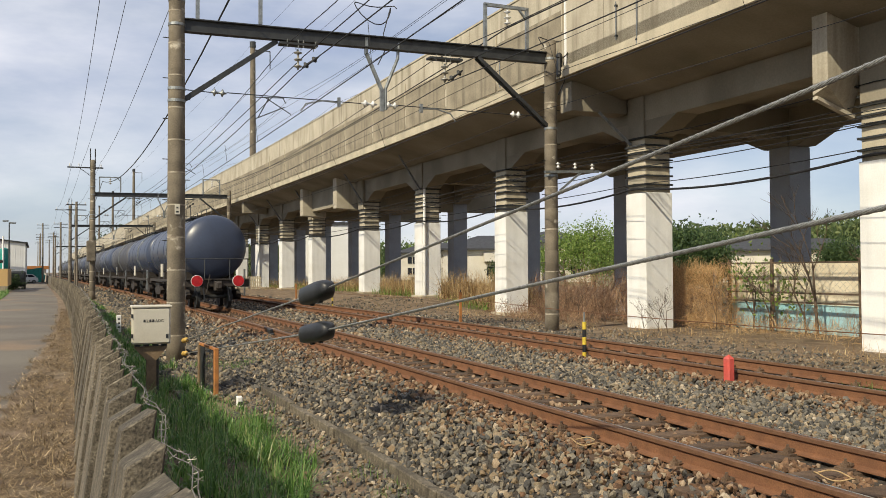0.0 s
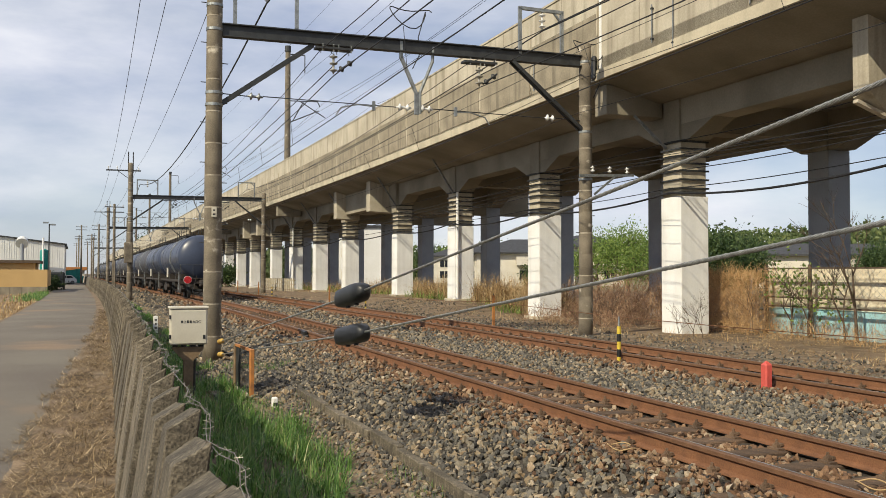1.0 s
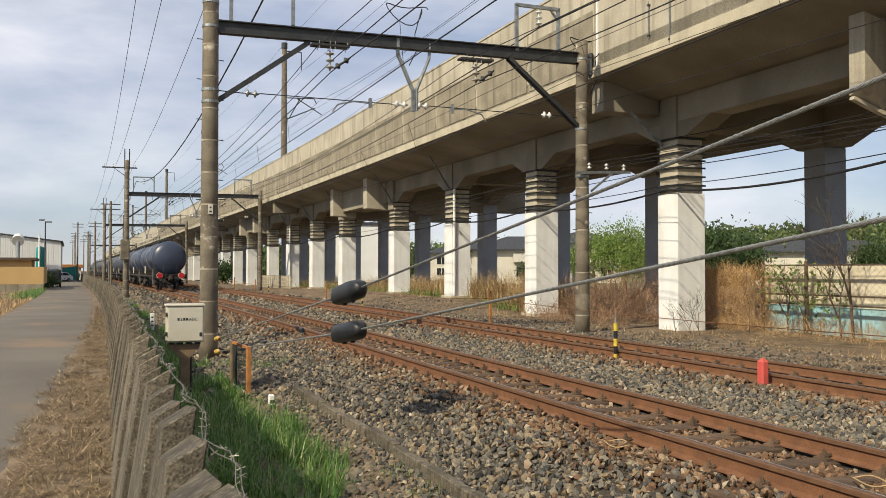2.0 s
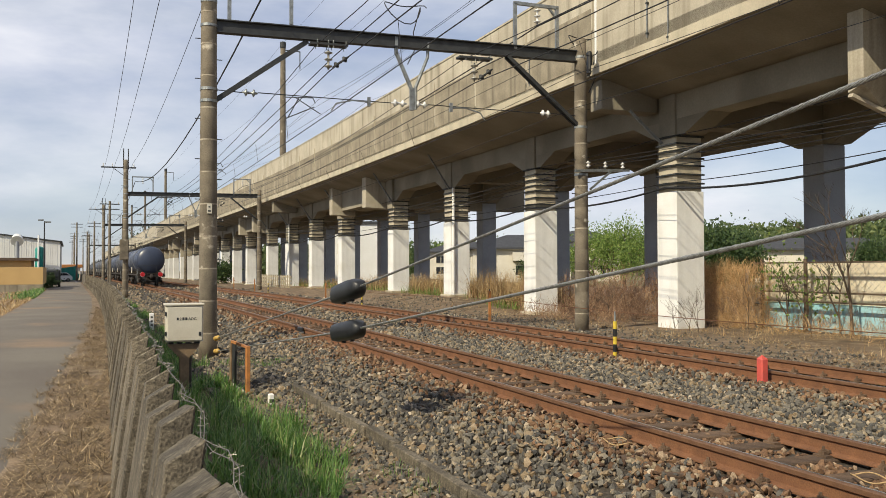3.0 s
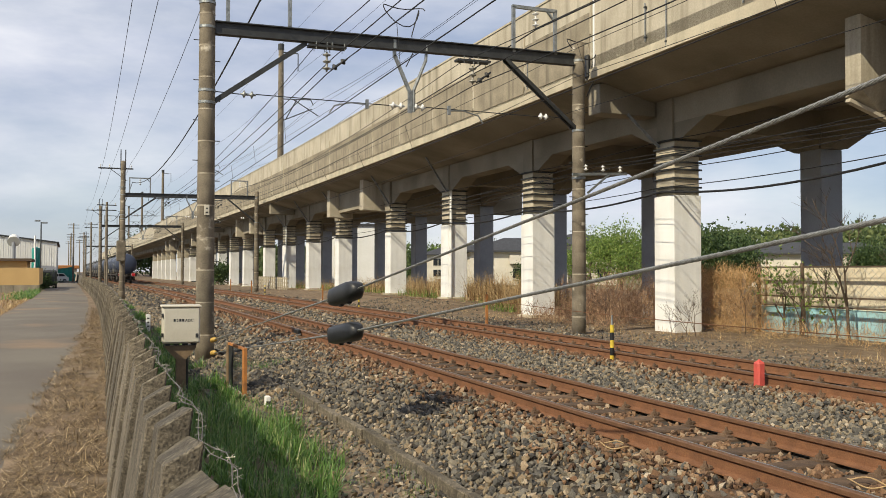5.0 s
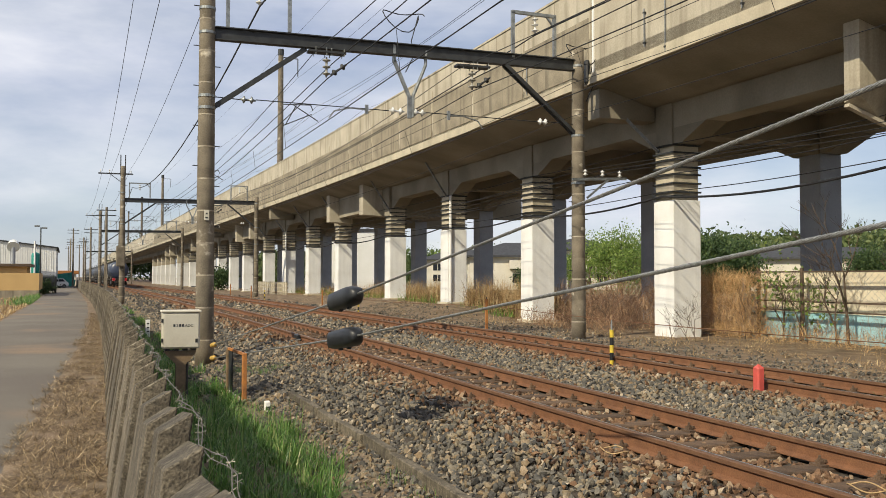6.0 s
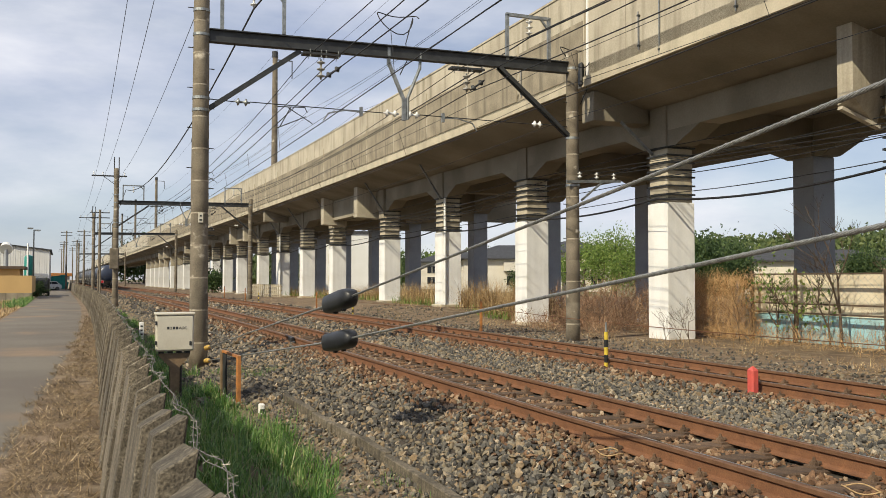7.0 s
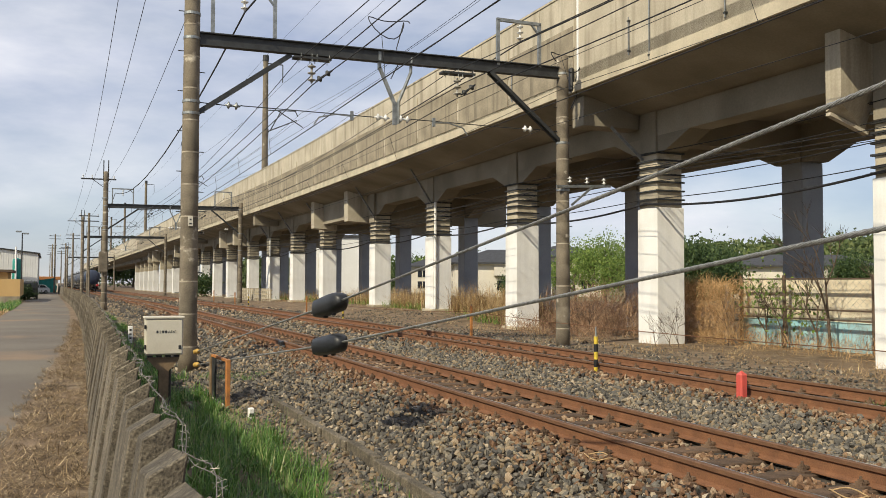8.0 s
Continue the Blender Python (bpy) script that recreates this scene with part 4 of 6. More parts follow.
# number plate on the first pole: plain bars
plate = thing("pole_plate", at(2.11, P0 - 0.205, 2.62), "small pale plate with two dark marks on the pole", "sign")
part("plate", box(bmesh.new(), -0.055, 0.055, -0.012, 0.004, 0, 0.22, 0.004), BOX_PAINT, plate)
part("mark", box(bmesh.new(), -0.028, 0.028, -0.016, -0.012, 0.04, 0.075), STEEL_DARK, plate)
part("mark", box(bmesh.new(), -0.02, 0.02, -0.016, -0.012, 0.13, 0.165), STEEL_DARK, plate)
# arm with three insulators on the second pole
arm = thing("insulator_arm", at(11.65, P0 - 0.2, 4.0), "steel side arm with three white insulators on the pole", "insulator arm")
part("arm", bar(bmesh.new(), (-0.3, 0, -0.08), (1.35, 0, 0), 0.05, 0.07), STEEL_GALV, arm)
part("stay", bar(bmesh.new(), (0.15, 0, -0.55), (0.8, 0, -0.04), 0.05, 0.05), STEEL_GALV, arm)
for x in (0.1, 0.62, 1.15):
    insulator(arm, (x, 0, 0.02), (x, 0, 0.2), 2, 0.065)
# light steel poles between the portals, and the telegraph row further on
for k, (d, s, h) in enumerate(((2.0, 92, 8.2), (1.6, 136, 8.5), (-0.6, 160, 9.5), (1.4, 184, 9.0), (-0.8, 215, 10), (1.3, 240, 9.5), (11.8, 90, 6.6), (1.55, 78, 2.4), (1.6, 84, 2.2), (-0.8, 260, 11), (-1.2, 300, 11))):
    up = thing("utility_pole", at(d, s, -0.6), "dark weathered utility pole with crossarms beside the wall", "utility pole", "utility poles")
    part("shaft", rod(bmesh.new(), (0, 0, 0), (0, 0, h + 0.6), 0.16 if h > 4 else 0.07, 0.11 if h > 4 else 0.06, 12), POLE_CONC, up)
    if h > 4:
        for z in (h - 0.2, h + 0.3):
            part("crossarm", bar(bmesh.new(), (-0.9, 0, z), (0.9, 0, z), 0.09, 0.09), STEEL_DARK, up)
        for x in (-0.8, -0.35, 0.8):
            insulator(up, (x, 0, h + 0.34), (x, 0, h + 0.55), 2, 0.06)

# ---- overhead wires ----
SUP = [P0 + SPAN * k for k in range(-1, 7)]
for dc, dm in ((4.94, 4.87), (8.86, 8.6)):
    strand("contact_wire", [P(dc, s, 5.1) for s in range(-28, 300, 12)], 0.011, WIRE, "thin copper contact wire above the track", group="overhead wires")
    strand("messenger_wire", [P(dm, s, 6.05) for s in SUP], 0.013, WIRE, "sagging messenger wire above the contact wire", sag=0.5, group="overhead wires")
    strand("parallel_feeder", [P(dm + 0.12, s, 6.42) for s in SUP], 0.012, WIRE, "sagging feeder wire above the track", sag=0.35, group="overhead wires")
    for i in range(len(SUP) - 2):
        for k in range(1, 9):
            u = k / 9
            s = SUP[i] + SPAN * u
            z = 6.05 - 0.5 * 4 * u * (1 - u)
            tagged(part("dropper", rod(bmesh.new(), P(dc, s, 5.1), P(dm, s, z), 0.006, seg=4), WIRE), "short vertical dropper wire between overhead wires", "wire", "droppers")
    strand("messenger_wire", [P(dm - 0.35, s, 6.6) for s in SUP], 0.010, WIRE, "sagging earth wire above the track", sag=0.7, group="overhead wires")
for x, z in ((0.74, 9.0), (1.42, 9.1), (2.6, 9.1)):
    strand("power_line", [P(x, s, z) for s in SUP], 0.009, WIRE, "thin power line between pole tops", sag=0.6, group="power lines")
strand("feeder_cable", [P(3.27 if k < 2 else 2.75, s, 7.58 if k < 2 else 7.79) for k, s in enumerate(SUP)], 0.022, WIRE, "thick black feeder cable under white insulators", sag=1.3, group="overhead wires")
strand("feeder_cable", [P(10.38, s, 7.66) for s in SUP], 0.018, WIRE, "black feeder cable beside the viaduct parapet", sag=0.6, group="overhead wires")
for x, z in ((11.75, 4.2), (12.27, 4.2), (12.8, 4.2)):
    strand("signal_wire", [P(x, s, z) for s in SUP], 0.008, WIRE, "thin signal wire along the viaduct", sag=0.5, group="signal wires")
for x, z, g in ((11.4, 7.2, 0.3), (11.5, 6.5, 0.5), (11.45, 5.6, 0.4)):
    strand("signal_wire", [P(x, s, z) for s in SUP], 0.008, WIRE, "thin wire beside the viaduct parapet", sag=g, group="signal wires")
# jumper loops
for d, z in ((6.95, 7.5), (12.15, 7.15)):
    c = P(d, P0 + 0.5, z)
    pts = [c + Vector((0.55 * math.cos(a) * (1 if a < 4.7 else 0.7), 0.2 * math.sin(a), 0.28 * math.sin(a) + 0.12 * math.cos(2 * a) + 0.35)) for a in [radians(g) for g in range(0, 380, 20)]]
    strand("jumper_loop", pts + [c + Vector((0.2, 0, -0.2)), c + Vector((0.25, 0, -0.6)), c + Vector((0.05, 0, -1.0))], 0.014, WIRE, "looped black jumper cable near the portal beam", "cable")
# cables strapped to the columns
for k, z in enumerate((3.6, 3.72, 4.2, 4.6, 5.0)):
    strand("column_cable", [P(14.33, s, z) for s in COLS[2:20]], 0.03 if k == 0 else 0.012, WIRE, "dark cable slung along the viaduct columns", "cable", sag=0.22 if k == 0 else 0.08, group="column cables")
# catenary poles on the viaduct
vp = thing("deck_pole", at(13.15, 65.2, 7.2), "tall concrete catenary pole with an arm on the viaduct", "catenary pole", "poles on the viaduct")
part("shaft", rod(bmesh.new(), (0, 0, 0), (0, 0, 11.2), 0.25, 0.19, 16), POLE_CONC, vp)
part("cap", rod(bmesh.new(), (0, 0, 10.9), (0, 0, 11.35), 0.23, seg=12), STEEL_DARK, vp)
part("feeder_arm", bar(bmesh.new(), (0, 0, 10.75), (1.3, 0, 10.75), 0.07, 0.07), STEEL_DARK, vp)
part("feeder_drop", rod(bmesh.new(), (1.3, 0, 10.75), (1.3, 0, 9.4), 0.04, seg=6), STEEL_DARK, vp)
b = bmesh.new()
for a, c in (((0, 0, 7.2), (2.3, 0, 7.3)), ((2.3, 0, 7.3), (2.5, 0, 6.9)), ((0, 0, 5.5), (2.4, 0, 6.6)), ((1.0, 0, 7.2), (2.9, 0, 6.1)), ((0.4, 0, 5.7), (1.2, 0, 7.2))):
    rod(b, a, c, 0.04, seg=6)
part("cantilever", b, STEEL_DARK, vp)
for k in range(1, 6):
    copy_thing(vp, at(13.15, 65.2 + 44.5 * k, 7.2))
DECK = [65.2 + 44.5 * k for k in range(-2, 7)]
for d, z, g, r in ((15.9, 13.1, 0.0, 0.012), (15.9, 14.4, 0.7, 0.012), (15.5, 13.7, 0.4, 0.010), (14.45, 16.5, 0.5, 0.010), (13.15, 18.5, 0.4, 0.008), (19.6, 13.1, 0.0, 0.012), (19.6, 14.4, 0.7, 0.012)):
    strand("viaduct_wire", [P(d, s, z) for s in DECK], r, WIRE, "overhead wire above the viaduct deck", sag=g, group="viaduct wires")

# ---- guy cables with black covers ----
for k, (za, zw, ze, ws) in enumerate(((-0.42, 0.70, 1.56, 9.3), (-0.14, 1.13, 2.08, 9.3))):
    a, w_, e = Vector(P(2.24, P0 - 0.3, za)), Vector(P(2.43, ws, zw)), Vector(P(2.64, 2.4, ze))
    far = e + (e - w_).normalized() * 9
    g = thing("guy_cable", Matrix.Identity(4), "twisted steel guy cable with a black protective cover", "guy cable", "guy cables")
    # twisted strands
    n = 7
    path = [a, w_, e, far]
    for j in range(n):
        bm = bmesh.new()
        tot = [(path[i + 1] - path[i]).length for i in range(3)]
        dist, rings = 0.0, []
        for i in range(3):
            steps = max(2, int(tot[i] / (0.05 if i else 0.25)))
            dirv = (path[i + 1] - path[i]).normalized()
            x = dirv.cross(Vector((0, 0, 1))).normalized()
            zv = x.cross(dirv)
            for q in range(steps):
                u = q / steps
                c = path[i].lerp(path[i + 1], u)
                ang = 2 * math.pi * (j / n + (dist + u * tot[i]) / 0.22)
                o = c + 0.0085 * (math.cos(ang) * x + math.sin(ang) * zv)
                rings.append([bm.verts.new(o + 0.0042 * (math.cos(f) * x + math.sin(f) * zv)) for f in (0, 1.57, 3.14, 4.71)])
            dist += tot[i]
        for r1, r2 in zip(rings, rings[1:]):
            for i in range(4):
                bm.faces.new((r1[i], r1[(i + 1) % 4], r2[(i + 1) % 4], r2[i]))
        part("strand", bm, WIRE_PALE, g, smooth=True)
    d1 = (e - w_).normalized()
    m = Matrix.Translation(w_ - d1 * 0.40) @ d1.to_track_quat("Z", "Y").to_matrix().to_4x4()
    bm = lathe(bmesh.new(), [(0.02, 0.0), (0.082, 0.004), (0.098, 0.02), (0.104, 0.07), (0.106, 0.30), (0.106, 0.62), (0.102, 0.72), (0.088, 0.80), (0.062, 0.86), (0.02, 0.88)], 24)
    for v in bm.verts:
        # rounded-square section, flatter underneath, with a wedge-shaped upper end
        r_ = math.hypot(v.co.x, v.co.y)
        if r_ > 1e-4:
            g_ = (r_ / max(abs(v.co.x), abs(v.co.y))) ** 0.45
            v.co.x *= g_
            v.co.y *= g_
        if v.co.z > 0.7:
            v.co.y *= 1 - 0.9 * (v.co.z - 0.7)
    bmesh.ops.transform(bm, matrix=m, verts=bm.verts)
    bmesh.ops.recalc_face_normals(bm, faces=bm.faces)
    cov = part("cover", bm, BLACK, g, "black plastic tube cover", smooth=True)
    for zz in (0.2, 0.52):
        part("clip", box(bmesh.new(), -0.02, 0.02, -0.125, -0.09, zz, zz + 0.07, 0.006), STEEL_DARK, cov).matrix_basis = m
    # wrapped end at the pole
    d0 = (w_ - a).normalized()
    m0 = Matrix.Translation(a) @ d0.to_track_quat("Z", "Y").to_matrix().to_4x4()
    prof = [(0.02, 0)]
    for i in range(9):
        prof += [(0.055, 0.03 + i * 0.045), (0.042, 0.05 + i * 0.045)]
    prof += [(0.02, 0.45)]
    bm = lathe(bmesh.new(), prof, 12, m0)
    bmesh.ops.recalc_face_normals(bm, faces=bm.faces)
    part("wrapped_end", bm, YELLOW_TAPE, g, "ochre ribbed end sleeve", smooth=True)

# ---- equipment box on its post ----
gz = -0.6
eb = thing("equipment_box", at(1.1, 14.1, gz), "cream metal equipment box with dark lettering on a brown post", "equipment box")
body = part("body", box(bmesh.new(), -0.28, 0.27, -0.16, 0.16, 0.87, 1.42, 0.012), BOX_PAINT, eb)
part("lid", box(bmesh.new(), -0.30, 0.29, -0.185, 0.185, 1.422, 1.455, 0.008), BOX_PAINT, eb, "overhanging lid")
part("door", box(bmesh.new(), -0.262, 0.252, -0.175, -0.162, 0.89, 1.40, 0.006), BOX_PAINT, body)
for z in (1.0, 1.3):
    part("hinge", rod(bmesh.new(), (-0.285, -0.165, z - 0.03), (-0.285, -0.165, z + 0.03), 0.014, seg=8), STEEL_DARK, body)
part("latch", box(bmesh.new(), 0.20, 0.235, -0.185, -0.175, 0.96, 1.02, 0.004), STEEL_DARK, body)
for x in (-0.2, -0.07, 0.06, 0.19):
    part("foot", box(bmesh.new(), x - 0.035, x + 0.035, -0.1, 0.1, 0.835, 0.868), STEEL_DARK, eb)
b = bmesh.new()
prism(b, [(-0.24, 0.832), (0.22, 0.832), (0.22, 0.80), (0.07, 0.62), (0.07, -0.2), (-0.07, -0.2), (-0.07, 0.62), (-0.24, 0.80)], -0.09, 0.09)
part("post", b, BROWN_PAINT, eb, "brown flared steel post")
# lettering: bars for the marks that cannot be read, then letters
for i in range(4):
    x = -0.125 + i * 0.042
    if i == 1:
        continue
    mk = part("mark", box(bmesh.new(), x, x + 0.03, -0.178, -0.176, 1.205, 1.245), STEEL_DARK, body)
for txt, x in (("2", -0.083), ("ADC", 0.045)):
    cu = bpy.data.curves.new("lettering", "FONT")
    cu.body, cu.size, cu.extrude = txt, 0.058, 0.001
    ob = new("lettering", cu)
    ob.data.materials.append(STEEL_DARK)
    ob.parent = body
    ob.matrix_basis = Matrix.Translation((x, -0.1775, 1.204)) @ Matrix.Rotation(radians(90), 4, "X")
# small conduit behind the box
part("conduit", rod(bmesh.new(), (0.1, 0.13, 0), (0.1, 0.13, 0.86), 0.025, seg=8), STEEL_DARK, eb)

# ---- framed mesh guard ----
pg = thing("mesh_guard", at(1.92, 14.1, -0.62), "rust-orange framed wire mesh guard panel standing in grass", "guard panel")
pg.matrix_basis = at(2.0, 14.5, -0.62, 93.5) @ Matrix.Diagonal((1.5, 1, 1, 1))
for x in (-0.42, 0.42):
    part("upright", box(bmesh.new(), x - 0.035, x + 0.035, -0.03, 0.03, -0.1, 0.80, 0.005), ORANGE if x < 0 else BROWN_PAINT, pg, "orange-painted angle post" if x < 0 else "")
for z in (0.78, 0.06):
    part("rail", box(bmesh.new(), -0.39, 0.39, -0.02, 0.02, z - 0.02, z + 0.02), ORANGE if z > 0.5 else BOX_PAINT, pg)
part("dark_board", box(bmesh.new(), 0.18, 0.36, -0.01, 0.012, 0.1, 0.76), STEEL_DARK, pg)
b = bmesh.new()
for k in range(15):
    x = -0.36 + k * 0.037
    rod(b, (x, 0, 0.08), (x, 0, 0.76), 0.003, seg=4, caps=False)
for k in range(19):
    z = 0.09 + k * 0.037
    rod(b, (-0.37, 0, z), (0.18, 0, z), 0.003, seg=4, caps=False)
tagged(part("mesh", b, STEEL_DARK, pg, "fine wire mesh"), kind="stuff")


# ---- marker posts ----
def striped_post(d, s, z, h=0.78):
    t = thing("marker_post", at(d, s, z), "yellow and black striped marker post in the ballast", "marker post", "striped marker posts")
    n = 5
    for k in range(n):
        part("band", rod(bmesh.new(), (0, 0, h * k / n), (0, 0, h * (k + 1) / n), 0.036, seg=14), YELLOW if k % 2 == 0 else BLACK, t, "yellow band" if k % 2 == 0 else "black band")
    part("tip", rod(bmesh.new(), (0, 0, h - 0.01), (0, 0, h + 0.17), 0.02, 0.012, 10), STEEL_GALV, t)
    part("spike", rod(bmesh.new(), (0, 0, -0.2), (0, 0, 0.001), 0.03, seg=8), STEEL_DARK, t)


striped_post(8.2, 13.1, -0.2, 0.66)
striped_post(10.6, 36.9, -0.22, 0.70)
striped_post(10.6, 58.0, -0.2, 0.70)
rp = thing("red_post", at(8.12, 9.38, -0.24), "short faded red square post between the tracks", "marker post")
b = box(bmesh.new(), -0.058, 0.058, -0.058, 0.058, -0.1, 0.42, 0.02)
part("stub", b, RED, rp)
part("peak", lathe(bmesh.new(), [(0.056, 0.415), (0.005, 0.455)], 4, Matrix.Rotation(radians(45), 4, "Z")), RED, rp)
FENCE = [(10.55, 23.5 + 0.0, 0.95), (10.55, 43.0, 0.95), (10.55, 62.5, 0.95), (10.6, 71.5, 1.0), (10.55, 82.0, 0.95)]
for d, s, h in FENCE:
    t = thing("rusty_post", at(d, s, -0.22), "thin rust-orange steel post beside the far track", "post", "rusty posts")
    part("shaft", box(bmesh.new(), -0.035, 0.035, -0.03, 0.03, -0.15, h, 0.004), ORANGE, t)
    part("ring", rod(bmesh.new(), (0, 0, h), (0, 0, h + 0.05), 0.015, seg=8), STEEL_DARK, t)
for z in (0.55,):
    strand("string_wire", [P(10.55, 3.0, z)] + [P(d, s, z) for d, s, h in FENCE], 0.008, RUST, "slack rusty wire strung between the posts", "wire", sag=0.15)
for d, s, h in ((1.48, 30.5, 0.55), (2.22, 12.85, 0.16)):
    t = thing("white_marker", at(d, s, -0.6), "small white boundary marker with dark marks in grass", "marker post", "white markers")
    w = 0.07 if h > 0.3 else 0.04
    part("stub", box(bmesh.new(), -w, w, -0.06, 0.06, -0.1, h, 0.012), PAINT_WHITE, t)
    for k in range(3 if h > 0.3 else 1):
        part("mark", box(bmesh.new(), -0.035, 0.035, -0.064, -0.06, h * (0.25 + 0.24 * k), h * (0.25 + 0.24 * k) + 0.05), STEEL_DARK, t)
# bond cable from the pole to the rail
strand("bond_cable", [P(2.3, P0 - 0.3, -0.35), P(2.6, P0 - 0.2, -0.52), P(3.0, P0 + 0.3, -0.38), P(3.4, P0 + 0.1, -0.27), P(3.9, P0 + 0.5, -0.18), P(4.33, P0 + 0.2, -0.10)], 0.035, BLACK, "thick black bond cable lying on the ballast", "cable")
tagged(part("rail_block", box(bmesh.new(), 4.26, 4.34, -0.2, 0.2, -0.14, 0.012, 0.02), BLACK), "dark block clamped to the rail beside the bond cable", "rail fitting").matrix_basis = at(0, P0 + 0.5)
# shallow concrete edging of the ballast
ed = thing("ballast_edging", Matrix.Identity(4), "low concrete edging along the foot of the ballast", "kerb")
for k in range(11):
    part("edging_block", box(bmesh.new(), 2.62, 2.71, -0.485, 0.485, -0.75, -0.37 + 0.012 * math.sin(k * 2.3), 0.01), WALL_CONC, ed).matrix_basis = at(0.02 * math.sin(k * 1.3) + 0.004 * (10 - k), 2.9 + k * 1.0, 0, 0.6 * math.sin(k * 3.1))
# barbed wire along the wall
for off, zz in ((0.310, 0.0), (0.302, 0.012)):
    pts = [P(off + 0.02 * math.sin(s * 7 + off * 50), s, WALL_TOP + zz + 0.02 * math.sin(s * 5 + off * 90)) for s in np.arange(0.6, 60, 0.2)]
    bw = thing("barbed_wire", Matrix.Identity(4), "twisted pale barbed wire along the wall top", "barbed wire", "barbed wires")
    strand("wire", pts, 0.0017, BARB, "", parent=bw, seg=4)
    b = bmesh.new()
    for s in np.arange(0.8, 30, 0.10):
        c = P(off + 0.02 * math.sin(s * 7 + off * 50), s, WALL_TOP + zz + 0.02 * math.sin(s * 5 + off * 90))
        for q in range(2):
            v = Vector((random.uniform(-1, 1), random.uniform(-0.6, 0.6), random.uniform(-1, 1))).normalized() * 0.014
            rod(b, c - v, c + v, 0.001, seg=3, caps=False)
    tagged(part("barb", b, BARB, bw), kind="stuff")
# old timber boards on the path, and two white rope rings on the track
for k in range(8):
    tagged(part("timber_board", box(bmesh.new(), -0.42, 0.42, -0.1, 0.1, -0.05, 0.03, 0.01), SLEEPER), "weathered timber board laid across the path", "board", "path boards").matrix_basis = at(1.75, 15.0 + k * 0.30, -0.612, random.uniform(-6, 6))
for d, s in ((5.05, 4.75), (4.1, 6.55)):
    c = at(d, s, -0.12)
    ring = [c @ Vector((0.10 * math.cos(a), 0.16 * math.sin(a), 0.012 * math.sin(3 * a))) for a in [radians(g) for g in range(0, 361, 12)]]
    strand("rope_ring", ring, 0.006, STRAW, "small pale rope ring lying on the stones", "rope")


# ---- pool wall and chain-link fence ----
tagged(part("pool_wall", sweep([(17.5, -0.6), (17.5, 1.5), (17.75, 1.5), (17.75, -0.6)], -30, 19.9, 5), STRAW_W), "beige plastered wall behind the fence", "wall", kind="structure")
tagged(part("pool_base", sweep([(17.36, -0.6), (17.36, 0.42), (17.498, 0.44), (17.498, -0.6)], -30, 19.9, 5), POOL_BLUE), "faded pale blue painted wall base", "wall", kind="structure")
lf = thing("chain_link_fence", Matrix.Identity(4), "rusty chain-link fence before the beige wall", "fence")
for s in (19.5, 17.9, 15.1, 12.5, 9.9, 7.3, 4.7, 2.1, -0.5):
    part("fence_post", rod(bmesh.new(), P(17.05, s, -0.5), P(17.05, s, 1.62), 0.05, seg=10), BARK, lf, "weathered brown fence post")
for z in (1.52, 0.74, 0.50):
    part("fence_rail", sweep([(17.02, z - 0.02), (17.02, z + 0.02), (17.09, z + 0.02), (17.09, z - 0.02)], -20, 19.8, 5), BARK, lf)
b = bmesh.new()
for k in range(115):
    s0 = -3 + k * 0.2
    for sgn in (1, -1):
        a0, a1 = s0, s0 + sgn * 0.8
        if min(a0, a1) < -3.5 or max(a0, a1) > 19.8:
            continue
        rod(b, P(17.055, a0, 0.80), P(17.055, a1, 1.52), 0.0035, seg=3, caps=False)
tagged(part("mesh", b, STEEL_GALV, lf, "diamond wire mesh"), kind="stuff")
for d, s, h in ((17.0, 20.05, 1.7), (16.85, 19.5, 1.25)):
    t = thing("pipe_post", at(d, s, -0.35), "weathered blue-grey pipe post at the fence end", "post")
    part("shaft", rod(bmesh.new(), (0, 0, -0.2), (0, 0, h), 0.05, seg=12), STEEL_GALV if h < 1.5 else PIER_SHADE_GREY, t)
    part("joint", rod(bmesh.new(), (0, 0, h * 0.55), (0, 0, h * 0.55 + 0.07), 0.065, seg=12), STEEL_DARK, t)

# ---- white lattice fence by the far columns ----
wf = thing("picket_fence", Matrix.Identity(4), "low pale lattice fence beside the columns", "fence")
for k in range(16):
    s = 64 + k * 0.7
    part("picket", box(bmesh.new(), -0.05, 0.05, -0.05, 0.05, -0.4, 1.0), CONCRETE_LIT, wf).matrix_basis = at(13.4, s, 0)
for z in (0.2, 0.5, 0.8):
    part("rail", sweep([(13.42, z), (13.42, z + 0.1), (13.5, z + 0.1), (13.5, z)], 63.8, 74.8, 4), CONCRETE_LIT, wf)


